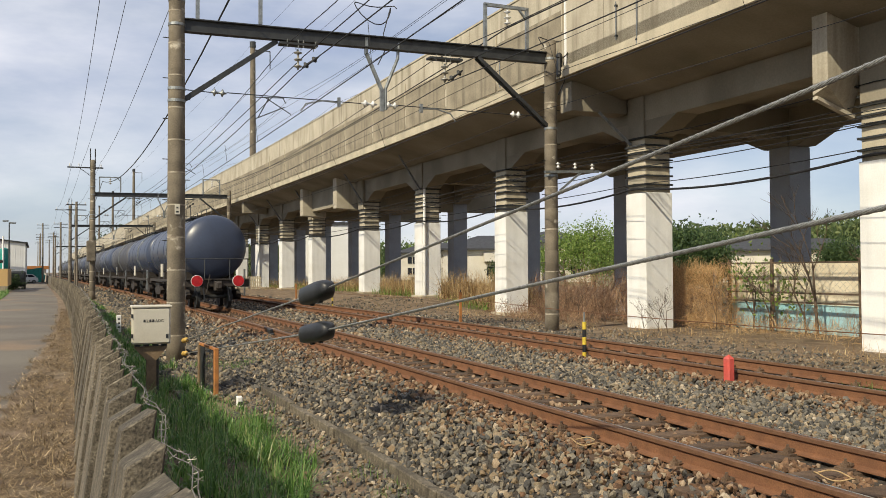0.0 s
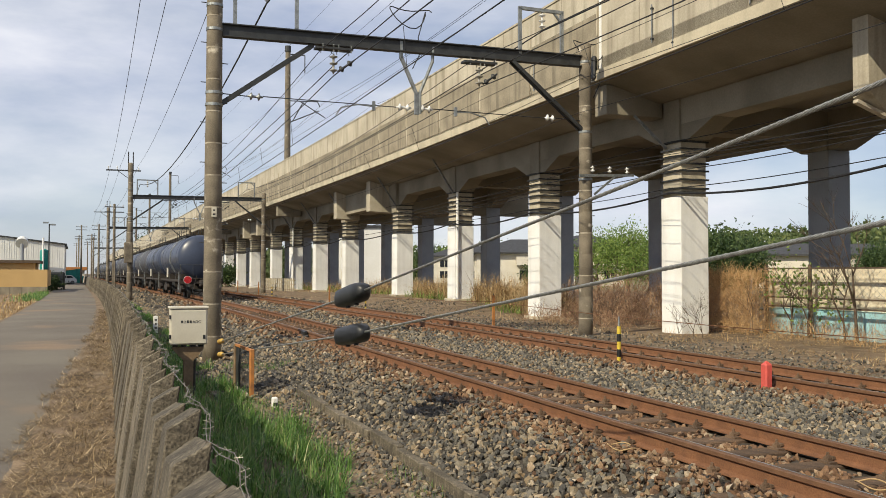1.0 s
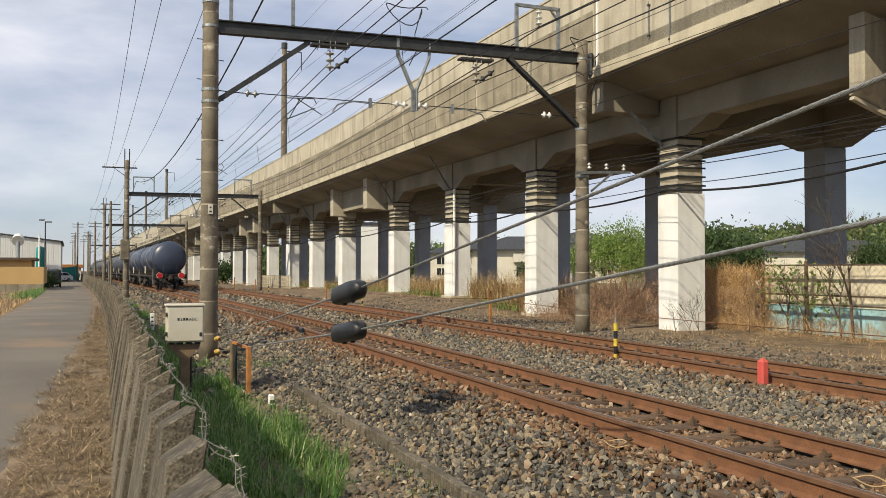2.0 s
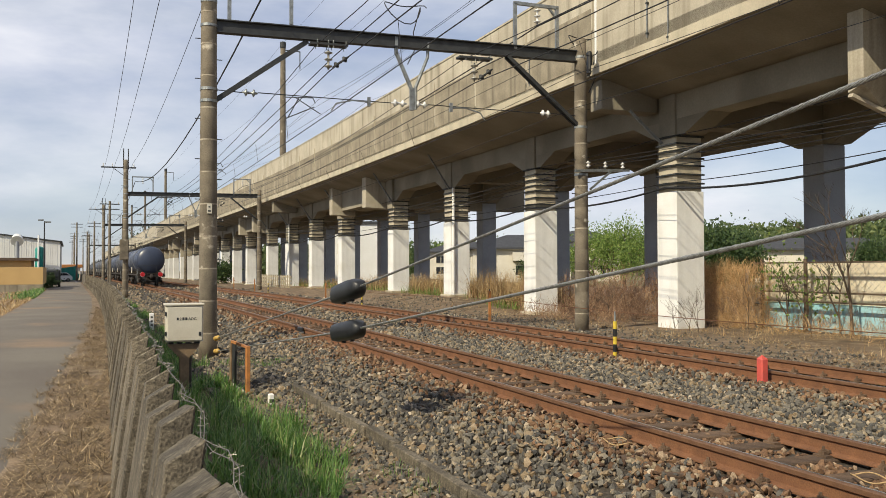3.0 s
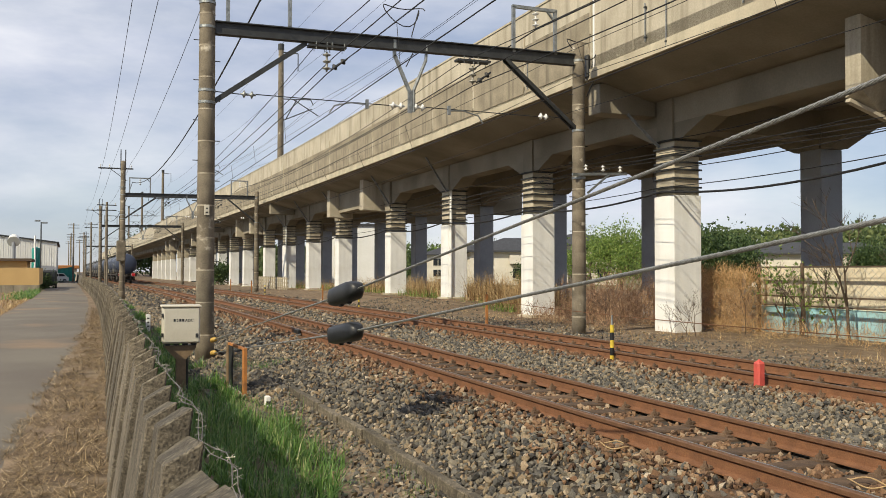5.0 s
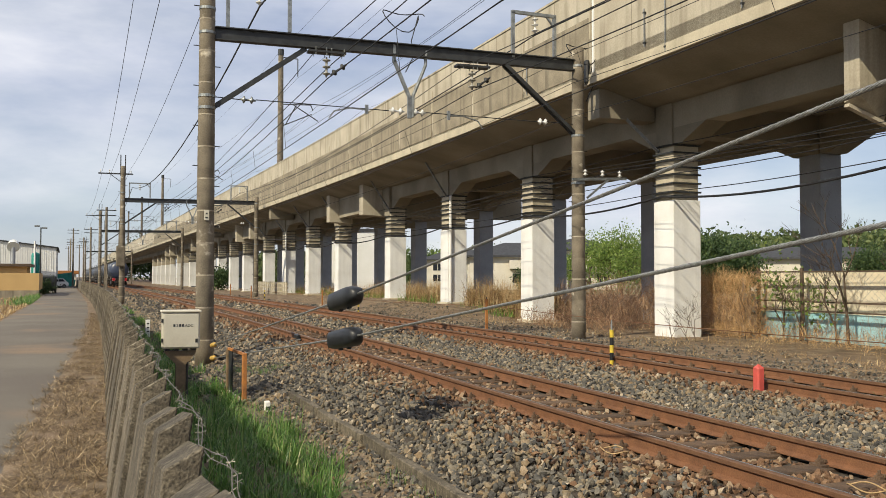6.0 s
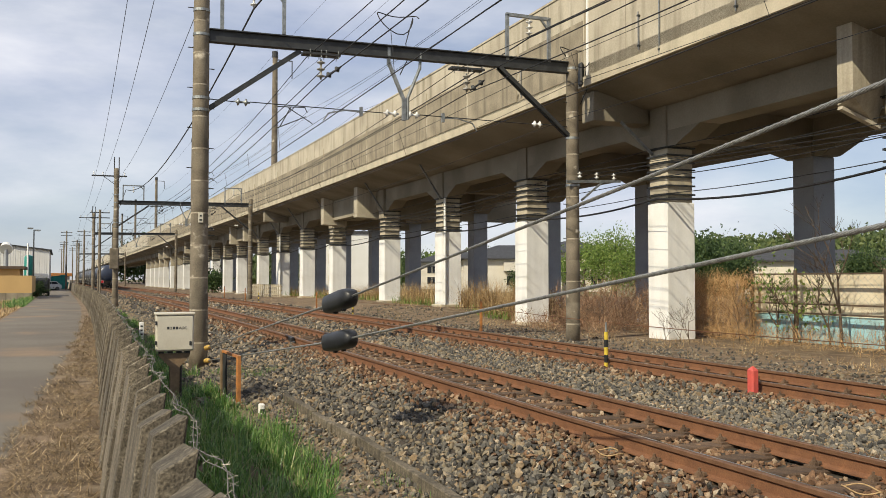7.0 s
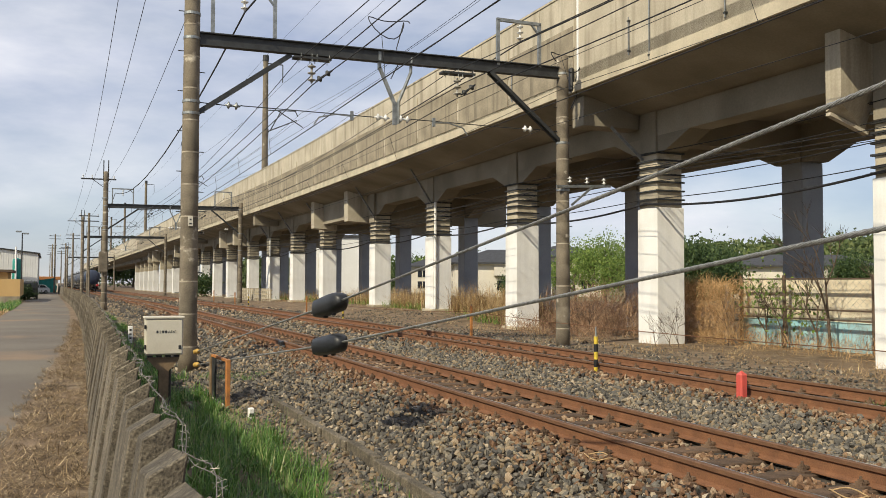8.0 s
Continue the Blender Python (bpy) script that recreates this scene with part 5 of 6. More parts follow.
# ---- houses behind the viaduct ----
def house(m, w, dep, h, wall_mat, label, hip=True, wins=3, storeys=2):
    t = thing("house", m, label, "house", "houses behind the viaduct")
    body_ = part("wall", box(bmesh.new(), -w / 2, w / 2, -dep / 2, dep / 2, -0.5, h), wall_mat, t)
    b_ = bmesh.new()
    e = 0.7
    rz = h + min(w, dep) * 0.2
    lo = [b_.verts.new(p) for p in ((-w / 2 - e, -dep / 2 - e, h - 0.12), (w / 2 + e, -dep / 2 - e, h - 0.12), (w / 2 + e, dep / 2 + e, h - 0.12), (-w / 2 - e, dep / 2 + e, h - 0.12))]
    up_ = [b_.verts.new(v.co + Vector((0, 0, 0.2))) for v in lo]
    k_ = dep / 2 if hip else 0
    r1, r2 = b_.verts.new((-w / 2 + k_, 0, rz)), b_.verts.new((w / 2 - k_, 0, rz))
    b_.faces.new(lo[::-1])
    for i in range(4):
        b_.faces.new((lo[i], lo[(i + 1) % 4], up_[(i + 1) % 4], up_[i]))
    b_.faces.new((up_[0], up_[1], r2, r1))
    b_.faces.new((up_[2], up_[3], r1, r2))
    b_.faces.new((up_[1], up_[2], r2))
    b_.faces.new((up_[3], up_[0], r1))
    part("roof", b_, ROOF, t, "dark tiled hipped roof")
    for st in range(storeys):
        z = 0.9 + st * (h - 1.0) / 2
        for i in range(wins):
            x = -w / 2 + w * (i + 0.5) / wins
            win = part("window", box(bmesh.new(), x - 0.85, x + 0.85, -dep / 2 - 0.06, -dep / 2 + 0.05, z, z + 1.25), HOUSE_PALE, t, "white-framed window")
            for q in (-0.41, 0.41):
                part("pane", box(bmesh.new(), x + q - 0.36, x + q + 0.36, -dep / 2 - 0.09, -dep / 2 - 0.062, z + 0.07, z + 1.18), GLASS, win)
        for sx in (-1, 1):
            win = part("window", box(bmesh.new(), sx * w / 2 - 0.06, sx * w / 2 + 0.06, -0.7, 0.7, z, z + 1.2), HOUSE_PALE, t, "white-framed window")
            part("pane", box(bmesh.new(), sx * (w / 2 + 0.076) - 0.014, sx * (w / 2 + 0.076) + 0.014, -0.62, 0.62, z + 0.07, z + 1.13), GLASS, win)
    if storeys == 2:
        part("balcony", box(bmesh.new(), -w * 0.1, w * 0.42, -dep / 2 - 1.2, -dep / 2 - 0.1, 2.7, 3.75), HOUSE_PALE, t, "pale balcony front")
    return t


def polar(px_angle, r):
    """A place r metres off, at an angle clockwise from the line."""
    a = radians(px_angle)
    return r * math.sin(a), r * math.cos(a)


for ang, r, turn, w, dep, h, mat_, lab in ((25.6, 112, -20, 12, 9, 4.25, HOUSE_PALE, "two-storey cream house with a dark roof and balcony"), (29.6, 118, -30, 10, 8, 5.2, HOUSE_PALE, "pale two-storey house behind the green tree"),
                                           (42.0, 112, -42, 11, 7, 3.9, HOUSE_PALE, "pale house with a dark roof beside trees"), (52.0, 104, -50, 12, 9, 5.5, HOUSE_TAN, "tan two-storey house beyond the beige wall"),
                                           (22.3, 150, -20, 14, 9, 4.6, HOUSE_PALE, "low pale house beyond the reeds"), (45.8, 150, -45, 12, 9, 4.6, HOUSE_TAN, "tan house with a dark roof beyond trees")):
    x, y = polar(ang, r)
    house(Matrix.Translation((x, y, -0.3)) @ Matrix.Rotation(radians(turn), 4, "Z"), w, dep, h, mat_, lab, storeys=2 if h > 4.1 else 1)
for ang, r, w, h, mat_, lab in ((14.2, 128, 9, 8.0, SHED_WHITE, "tall pale grey industrial hall behind the columns"), (16.0, 120, 4.5, 7.6, SHED_WHITE, "plain pale grey block behind the columns")):
    x, y = polar(ang, r)
    t = thing("industrial_hall", Matrix.Translation((x, y, -0.3)) @ Matrix.Rotation(radians(-15), 4, "Z"), lab, "building")
    part("wall", box(bmesh.new(), -w / 2, w / 2, -6, 6, -0.5, h), mat_, t)
    part("roof", box(bmesh.new(), -w / 2 - 0.2, w / 2 + 0.2, -6.2, 6.2, h, h + 0.35), ROOF, t)
    for k in range(int(h // 3) if w > 6 else 0):
        for q in (-0.3, 0.0, 0.3):
            win = part("window", box(bmesh.new(), q * w - 0.8, q * w + 0.8, -6.07, -5.95, 1.0 + 2.9 * k, 2.3 + 2.9 * k), HOUSE_PALE, t)
            part("pane", box(bmesh.new(), q * w - 0.7, q * w + 0.7, -6.1, -6.072, 1.08 + 2.9 * k, 2.22 + 2.9 * k), GLASS, win)

# ---- buildings and vehicles beside the lane ----
yard = thing("yard_wall", Matrix.Identity(4), "ochre rendered yard wall on a grey concrete base", "wall")
part("render", box(bmesh.new(), -16, -3.75, 0, 0.25, 0.16, 1.68, 0.01), OCHRE, yard).matrix_basis = at(0, 85)
part("base", box(bmesh.new(), -16, -3.72, -0.03, 0.28, -0.9, 0.16), CONCRETE_PANEL, yard).matrix_basis = at(0, 85)
part("render", box(bmesh.new(), -0.25, 0, 0.26, 12, 0.16, 1.68), OCHRE, yard).matrix_basis = at(-3.75, 85)
low = thing("ochre_building", at(-9.3, 92, -0.4), "low ochre building with a flat brown roof", "building")
part("wall", box(bmesh.new(), -5, 4.4, -3, 5, -0.2, 2.7), OCHRE, low)
part("roof", box(bmesh.new(), -5.3, 4.8, -3.4, 5.3, 2.7, 2.95), BARK, low, "flat brown roof")
for x in (-3, -0.5, 1.6):
    win = part("window", box(bmesh.new(), x - 0.8, x + 0.8, -3.06, -2.95, 1.0, 2.1), BARK, low)
    part("pane", box(bmesh.new(), x - 0.7, x + 0.7, -3.09, -3.062, 1.08, 2.02), GLASS, win)
shed = thing("warehouse", at(-10.2, 142, -0.4), "white corrugated warehouse with a shallow sloping roof", "warehouse")
b = bmesh.new()
prism(b, [(-14, -0.3), (7.2, -0.3), (7.2, 6.0), (-14, 8.6)], 0, 26)
part("wall", b, SHED_WHITE, shed)
b = bmesh.new()
prism(b, [(-14, 8.62), (7.5, 5.98), (7.5, 6.16), (-14, 8.8)], -0.3, 26.3)
part("roof", b, STEEL_DARK, shed)
for k in range(44):
    part("rib", box(bmesh.new(), -7.0 + k * 0.32, -6.94 + k * 0.32, -0.04, 0.0, -0.2, 7.7 - (k * 0.32) * 0.123), SHED_WHITE, shed)
# flat dark sheet on the closed wall, painting the shade inside the bay
part("bay_opening", box(bmesh.new(), -13.5, -7.2, -0.06, -0.02, -0.2, 4.2), STEEL_DARK, shed, "dark panel painting the shade inside a loading bay")
bird = thing("roof_vent", at(-8.6, 139, 3.2), "round white fan housing before the warehouse", "fan")
part("drum", rod(bmesh.new(), (0, 0, 2.4), (0, 0.8, 2.9), 0.85, 0.7, 20), SHED_WHITE, bird)
part("stand", rod(bmesh.new(), (0, 0.2, -3.7), (0, 0.2, 2.4), 0.25, seg=10), PIER_SHADE_GREY, bird)
silo = thing("storage_tank", at(-4.6, 104, -0.4), "teal upright storage tank beside the warehouse", "tank")
part("shell", lathe(bmesh.new(), [(0.45, 0), (0.45, 4.1), (0.40, 4.25), (0.05, 4.4)], 20), TEAL, silo, smooth=True)
part("downpipe", rod(bmesh.new(), (-0.1, -0.5, 0), (-0.1, -0.5, 5.6), 0.09, seg=8), PAINT_WHITE, silo, "white upright pipe")
lampp = thing("street_lamp", at(-4.1, 102, -0.4), "slim grey street lamp with two heads", "street lamp")
part("shaft", rod(bmesh.new(), (0, 0, 0), (0, 0, 7.0), 0.09, 0.06, 10), STEEL_DARK, lampp)
for x in (-1, 1):
    part("head", box(bmesh.new(), x * 0.35 - 0.28, x * 0.35 + 0.28, -0.1, 0.1, 6.95 - 0.1 * x, 7.12 - 0.1 * x, 0.03), STEEL_GALV, lampp)


def car(m, mat_, label):
    t = thing("car", m, label, "car")
    b_ = bmesh.new()
    prism(b_, [(-1.9, 0.28), (-1.95, 0.62), (-1.75, 0.82), (-0.95, 0.92), (0.95, 0.98), (1.85, 0.92), (1.95, 0.6), (1.9, 0.28)], -0.78, 0.78)
    bmesh.ops.bevel(b_, geom=list(b_.edges), offset=0.06, segments=2, affect="EDGES")
    part("body", b_, mat_, t)
    b_ = bmesh.new()
    prism(b_, [(-1.1, 0.92), (-0.45, 1.42), (1.1, 1.46), (1.75, 0.96)], -0.68, 0.68)
    bmesh.ops.bevel(b_, geom=list(b_.edges), offset=0.05, segments=2, affect="EDGES")
    cabin = part("cabin", b_, mat_, t)
    for y in (-0.69, 0.69):
        b_ = bmesh.new()
        prism(b_, [(-0.85, 0.99), (-0.38, 1.34), (0.25, 1.38), (0.25, 1.0)], y - 0.012, y + 0.012)
        part("window", b_, GLASS, cabin)
        b_ = bmesh.new()
        prism(b_, [(0.32, 1.0), (0.32, 1.38), (1.0, 1.38), (1.45, 1.02)], y - 0.012, y + 0.012)
        part("window", b_, GLASS, cabin)
    for x in (-1.2, 1.2):
        for y in (-0.72, 0.72):
            wh = part("wheel", rod(bmesh.new(), (x, y - 0.1, 0.3), (x, y + 0.1, 0.3), 0.3, seg=18), BLACK, t)
            part("rim", rod(bmesh.new(), (x, y - 0.108, 0.3), (x, y + 0.108, 0.3), 0.18, seg=12), STEEL_GALV, wh)
    return t


car(at(-3.3, 150, -0.4, 25), CAR_WHITE, "white hatchback car parked at the lane's end")
bn = thing("teal_container", at(-1.6, 165, -0.4), "open teal skip container with a tilted lid", "container")
b = bmesh.new()
prism(b, [(-1.6, 0.1), (1.3, 0.1), (1.5, 1.25), (-1.8, 1.25)], -0.9, 0.9)
part("tub", b, TEAL, bn)
part("lid", bar(bmesh.new(), (-1.7, 0, 1.3), (1.2, 0, 1.75), 1.7, 0.1, (0, 1, 0)), TEAL, bn)
lowroof = thing("brown_shed", at(-3.4, 176, -0.4), "low shed with a rusty brown roof", "shed")
part("wall", box(bmesh.new(), -5, 3.5, 0, 6, -0.2, 2.3), HOUSE_PALE, lowroof)
part("roof", box(bmesh.new(), -5.4, 3.9, -0.4, 6.4, 2.3, 2.9, 0.05), ORANGE, lowroof, "rusty brown roof")
hv = thing("dark_van", at(-3.3, 101, -0.4), "dark van parked close to the ochre wall", "van")
part("body", box(bmesh.new(), -0.8, 0.8, -2.0, 2.2, 0.3, 1.9, 0.15), STEEL_DARK, hv)
part("windscreen", box(bmesh.new(), -0.65, 0.65, -2.03, -1.99, 1.1, 1.7, 0.01), GLASS, hv)
for x in (-0.7, 0.7):
    for y in (-1.3, 1.4):
        part("wheel", rod(bmesh.new(), (x - 0.1, y, 0.32), (x + 0.1, y, 0.32), 0.32, seg=16), BLACK, hv)


# ---- plants ----
def blade_proto(bend, seg=3):
    vs, fs = [], []
    for k in range(seg + 1):
        u = k / seg
        w = 0.5 * (1 - u ** 1.6) + 0.02
        y, z = bend * u * u, u * (1 - 0.35 * abs(bend) * u)
        vs += [(-w, y, z), (w, y, z)]
    for k in range(seg):
        fs.append((2 * k, 2 * k + 1, 2 * k + 3, 2 * k + 2))
    return np.array(vs), np.array(fs)


BLADES = [blade_proto(b_) for b_ in (0.25, 0.6, 0.95, 1.25)]


def blade_place(p, h, w, lean=0.3):
    k = int(rng.integers(0, 4))
    a, l = rng.uniform(0, 6.283), rng.normal(0, lean)
    m = Matrix.Translation(p) @ Matrix.Rotation(a, 4, "Z") @ Matrix.Rotation(l, 4, "X") @ Matrix.Diagonal((w, h, h, 1))
    return k, np.array(m)


def blades(name, spots, mat, label, category, group=""):
    ob = scatter_mesh(name, BLADES, spots, mat)
    return tagged(ob, label, category, group, "stuff")


def tuft_noise(d, s, f=1.0):
    return noise.noise(Vector((d * 1.7 * f, s * 1.1 * f, 3.0)))


# long green grass between the wall and the ballast
spots = []
for _ in range(17000):
    s, d = rng.uniform(4.0, 13.6), rng.uniform(0.5, 2.35)
    edge = 2.25 - 0.30 * max(0, 8.6 - s) - 0.05 * abs(tuft_noise(d, s))
    dens = 1.0 if 6.3 < s < 11.8 else 0.35
    if d > edge or rng.random() > dens * (0.55 + 0.9 * tuft_noise(d, s, 1.4)):
        continue
    h = (0.20 + 0.26 * max(0, min(1, 0.5 + 1.6 * tuft_noise(d + 5, s)))) * rng.uniform(0.6, 1.15) * (1.0 if dens > 0.5 else 0.55)
    spots.append(blade_place(P(d, s, ground_z(d, s) - 0.02), h * 0.95, 0.012 * rng.uniform(0.7, 1.5), 0.45))
blades("long_grass", spots, GRASS, "long lush green grass at the wall's foot", "grass")
spots = []
for _ in range(40000):
    s = 13 + 75 * rng.random() ** 1.8
    d = rng.uniform(0.25, 1.9)
    if tuft_noise(d, s, 0.8) < -0.12 + 0.25 * (d > 1.4):
        continue
    spots.append(blade_place(P(d, s, ground_z(d, s) - 0.02), rng.uniform(0.12, 0.34), 0.014 * rng.uniform(0.7, 1.6) * (1 + s / 60), 0.35))
for _ in range(5000):
    s, d = rng.uniform(3.0, 8.0), rng.uniform(1.0, 2.7)
    if tuft_noise(d, s, 1.2) > 0.05:
        spots.append(blade_place(P(d, s, ground_z(d, s) - 0.01), rng.uniform(0.04, 0.12), 0.006, 0.5))
for c in ((9.55, 7.3), (10.4, 8.2), (2.4, 18.5), (2.6, 17.5), (2.9, 16.8)):
    for _ in range(220):
        d, s = c[0] - (0.9 if c[0] > 9 else 0) + rng.normal(0, 0.16), c[1] + rng.normal(0, 0.2)
        spots.append(blade_place(P(d, s, ground_z(d, s)), rng.uniform(0.06, 0.16), 0.008, 0.5))
blades("short_grass", spots, GRASS, "short green grass tufts along the line", "grass")
# green verge by the yard wall
spots = [blade_place(P(d, s, ground_z(d, s)), rng.uniform(0.15, 0.5), 0.05, 0.4) for d, s in zip(-3.6 - np.abs(rng.normal(0, 0.7, 1800)), rng.uniform(62, 84, 1800))]
blades("verge_grass", spots, GRASS, "rough green grass at the lane's edge", "grass")
# straw litter between lane and wall
spots = []
for _ in range(56000):
    s = 3.5 + 40 * rng.random() ** 2.8
    e = lane_edge(s)
    d = rng.uniform(e - 0.05, 0.03)
    heap = tuft_noise(d, s, 1.6) + 0.5 * tuft_noise(d, s, 5.0)
    if heap < -0.30 + (0.25 if d < e + 0.15 else 0) + 0.012 * max(0, s - 9):
        continue
    k = int(rng.integers(0, 4))
    L = rng.uniform(0.05, 0.26)
    m = Matrix.Translation(P(d, s, dirt_z(d, s) + rng.uniform(0.0, 0.02 + 0.05 * max(0, heap)))) @ Matrix.Rotation(rng.uniform(0, 6.28), 4, "Z") @ Matrix.Rotation(radians(90 + rng.normal(0, 14)), 4, "X") @ Matrix.Diagonal((0.0035 * rng.uniform(0.6, 1.9) * (1 + s / 25), 0.14 * L, L, 1))
    spots.append((k, np.array(m)))
blades("straw_litter", spots, LITTER, "dry straw and leaf litter at the wall's foot", "dry grass")
spots = []
for _ in range(5000):
    s, d = rng.uniform(35, 84), -3.7 - abs(rng.normal(0, 1.6))
    spots.append(blade_place(P(d, s, ground_z(d, s)), rng.uniform(0.05, 0.22), 0.035, 0.8))
blades("dry_lot", spots, STRAW, "short dry grass on the vacant lot", "dry grass")
# dry verge of the viaduct
spots = []
for _ in range(40000):
    s = 6 + 60 * rng.random() ** 1.9
    d = rng.uniform(11.0, 17.0)
    if tuft_noise(d, s, 0.6) < 0.02 + (0.25 if d < 12.6 else 0):
        continue
    flat = rng.random() < 0.92
    L = rng.uniform(0.1, 0.35)
    if flat:
        m = Matrix.Translation(P(d, s, ground_z(d, s) + rng.uniform(0.0, 0.05))) @ Matrix.Rotation(rng.uniform(0, 6.28), 4, "Z") @ Matrix.Rotation(radians(88 + rng.normal(0, 14)), 4, "X") @ Matrix.Diagonal((0.009, 0.14 * L, L, 1))
        spots.append((int(rng.integers(0, 4)), np.array(m)))
    else:
        spots.append(blade_place(P(d, s, ground_z(d, s)), L * 0.9, 0.010, 0.5))
blades("dry_verge", spots, STRAW, "flattened dry grass on the viaduct verge", "dry grass")
# stands of dry reeds between the columns
for (d0, d1, s0, s1, h, n) in ((14.8, 17.5, 29.5, 35.2, 1.35, 4200), (14.9, 17.5, 37.3, 43.2, 1.2, 3600), (15.5, 18, 45.5, 52.5, 1.1, 2600), (15.3, 18, 55.5, 60.8, 1.0, 1300), (15.3, 18, 63, 75, 0.9, 1300)):
    spots = []
    for _ in range(n):
        d, s = rng.uniform(d0, d1), rng.uniform(s0, s1)
        if tuft_noise(d, s, 0.9) < -0.15:
            continue
        spots.append(blade_place(P(d, s, ground_z(d, s) - 0.03), h * rng.uniform(0.45, 1.2), 0.02 * rng.uniform(0.6, 1.3), 0.22))
    blades("dry_reeds", spots, STRAW, "tall dry straw-coloured reeds between the columns", "reeds", "stands of reeds")
    spots = [blade_place(P(rng.uniform(d0 - 0.5, d1), rng.uniform(s0, s1), 0.1 if s0 > 33 else -0.15), rng.uniform(0.2, 0.6), 0.03, 0.4) for _ in range(n // 4)]
    blades("green_weeds", spots, LEAF, "low green weeds among the reeds", "weeds", "weeds")


def twig_proto(seed, n=4):
    r = np.random.default_rng(seed)
    pts = [np.zeros(3)]
    dirv = np.array([0, 0, 1.0])
    for k in range(n):
        dirv = dirv + r.normal(0, 0.35, 3) + np.array([0, 0, -0.12 * k])
        dirv /= np.linalg.norm(dirv)
        pts.append(pts[-1] + dirv / n)
    vs, fs = [], []
    for k, p in enumerate(pts):
        w = 1 - 0.8 * k / n
        vs += [p + np.array([w, 0, 0]) * 0.012, p + np.array([-0.5 * w, 0.87 * w, 0]) * 0.012, p + np.array([-0.5 * w, -0.87 * w, 0]) * 0.012]
    for k in range(n):
        for i in range(3):
            j = (i + 1) % 3
            fs.append((3 * k + i, 3 * k + j, 3 * k + 3 + j, 3 * k + 3 + i))
    return np.array(vs), np.array(fs)


TWIGS = [twig_proto(k) for k in range(8)]


def twig_mass(name, n, where, size, mat, label, thick=1.0, lean=0.6):
    spots = []
    for _ in range(n):
        p = where()
        L = size * rng.uniform(0.4, 1.2)
        m = Matrix.Translation(p) @ Matrix.Rotation(rng.uniform(0, 6.28), 4, "Z") @ Matrix.Rotation(rng.normal(0, lean), 4, "X") @ Matrix.Diagonal((L * thick, L * thick, L, 1))
        spots.append((int(rng.integers(0, 8)), np.array(m)))
    ob = scatter_mesh(name, TWIGS, spots, mat)
    return tagged(ob, label, "bush", kind="stuff")


def in_box(d0, d1, s0, s1, hmax):
    def f():
        d, s = rng.uniform(d0, d1), rng.uniform(s0, s1)
        top = hmax * (0.75 + 0.5 * tuft_noise(d * 0.8, s * 0.8))
        return P(d, s, ground_z(d, s) + max(0, top) * rng.random() ** 1.2)
    return f


def in_heap():
    d, s = rng.uniform(15.9, 17.0), rng.uniform(18.95, 22.4)
    return P(d, s, -0.3 + (1.72 + 0.12 * tuft_noise(d, s * 2.0)) * rng.random() ** 0.8)


twig_mass("bramble_thicket", 4600, in_box(15.5, 17.8, 21.4, 28.8, 1.55), 0.7, BRAMBLE, "tangled reddish-brown bramble thicket behind the pole", 0.9, 0.8)
twig_mass("bramble_thicket", 900, in_box(13.0, 14.6, 21.5, 27.0, 0.45), 0.6, BRAMBLE, "low dry brambles beside the column", 0.8, 0.8)
twig_mass("vine_heap", 8000, in_heap, 0.42, VINE, "heap of withered orange-brown vines over the fence", 0.9, 1.3)
twig_mass("vine_heap", 900, in_box(16.7, 17.2, 8.0, 19.5, 0.5), 0.55, BRAMBLE, "dry climbing stems on the fence", 0.8, 0.8)
twig_mass("dry_brush", 1500, in_box(15.3, 16.8, 7.0, 20.5, 0.35), 0.5, VINE, "low dry brush before the fence", 0.8, 1.1)
twig_mass("fence_creeper", 700, in_box(16.95, 17.1, 14.0, 18.9, 2.0), 0.4, BRAMBLE, "thin brown creeper on the chain-link fence", 0.7, 1.0)


def limb(bm, p, v, r, depth, out, spread=0.55, n_range=(2, 3), shrink=0.68, curl=0.0):
    q = p + v
    rod(bm, p, q, r, r * 0.7, 6 if r > 0.02 else 4, caps=False)
    if depth == 0:
        out.append(q)
        return
    for _ in range(random.randint(*n_range)):
        nv = (v.normalized() + Vector((random.gauss(0, spread), random.gauss(0, spread), random.gauss(0.12, spread * 0.6)))).normalized() * v.length * random.uniform(shrink * 0.8, shrink * 1.2)
        limb(bm, p.lerp(q, random.uniform(0.75, 1.0)), nv, r * 0.62, depth - 1, out, spread, n_range, shrink)
    if depth > 1:
        out.append(q)


LEAVES = []
for k in range(5):
    a = rng.normal(0, 0.25, (4, 3))
    LEAVES.append((np.array([(-0.5, 0, 0), (0, -0.32, 0.1), (0.55, 0, 0), (0, 0.32, 0.1)]) + a * 0.25, np.array([(0, 1, 2, 3)])))


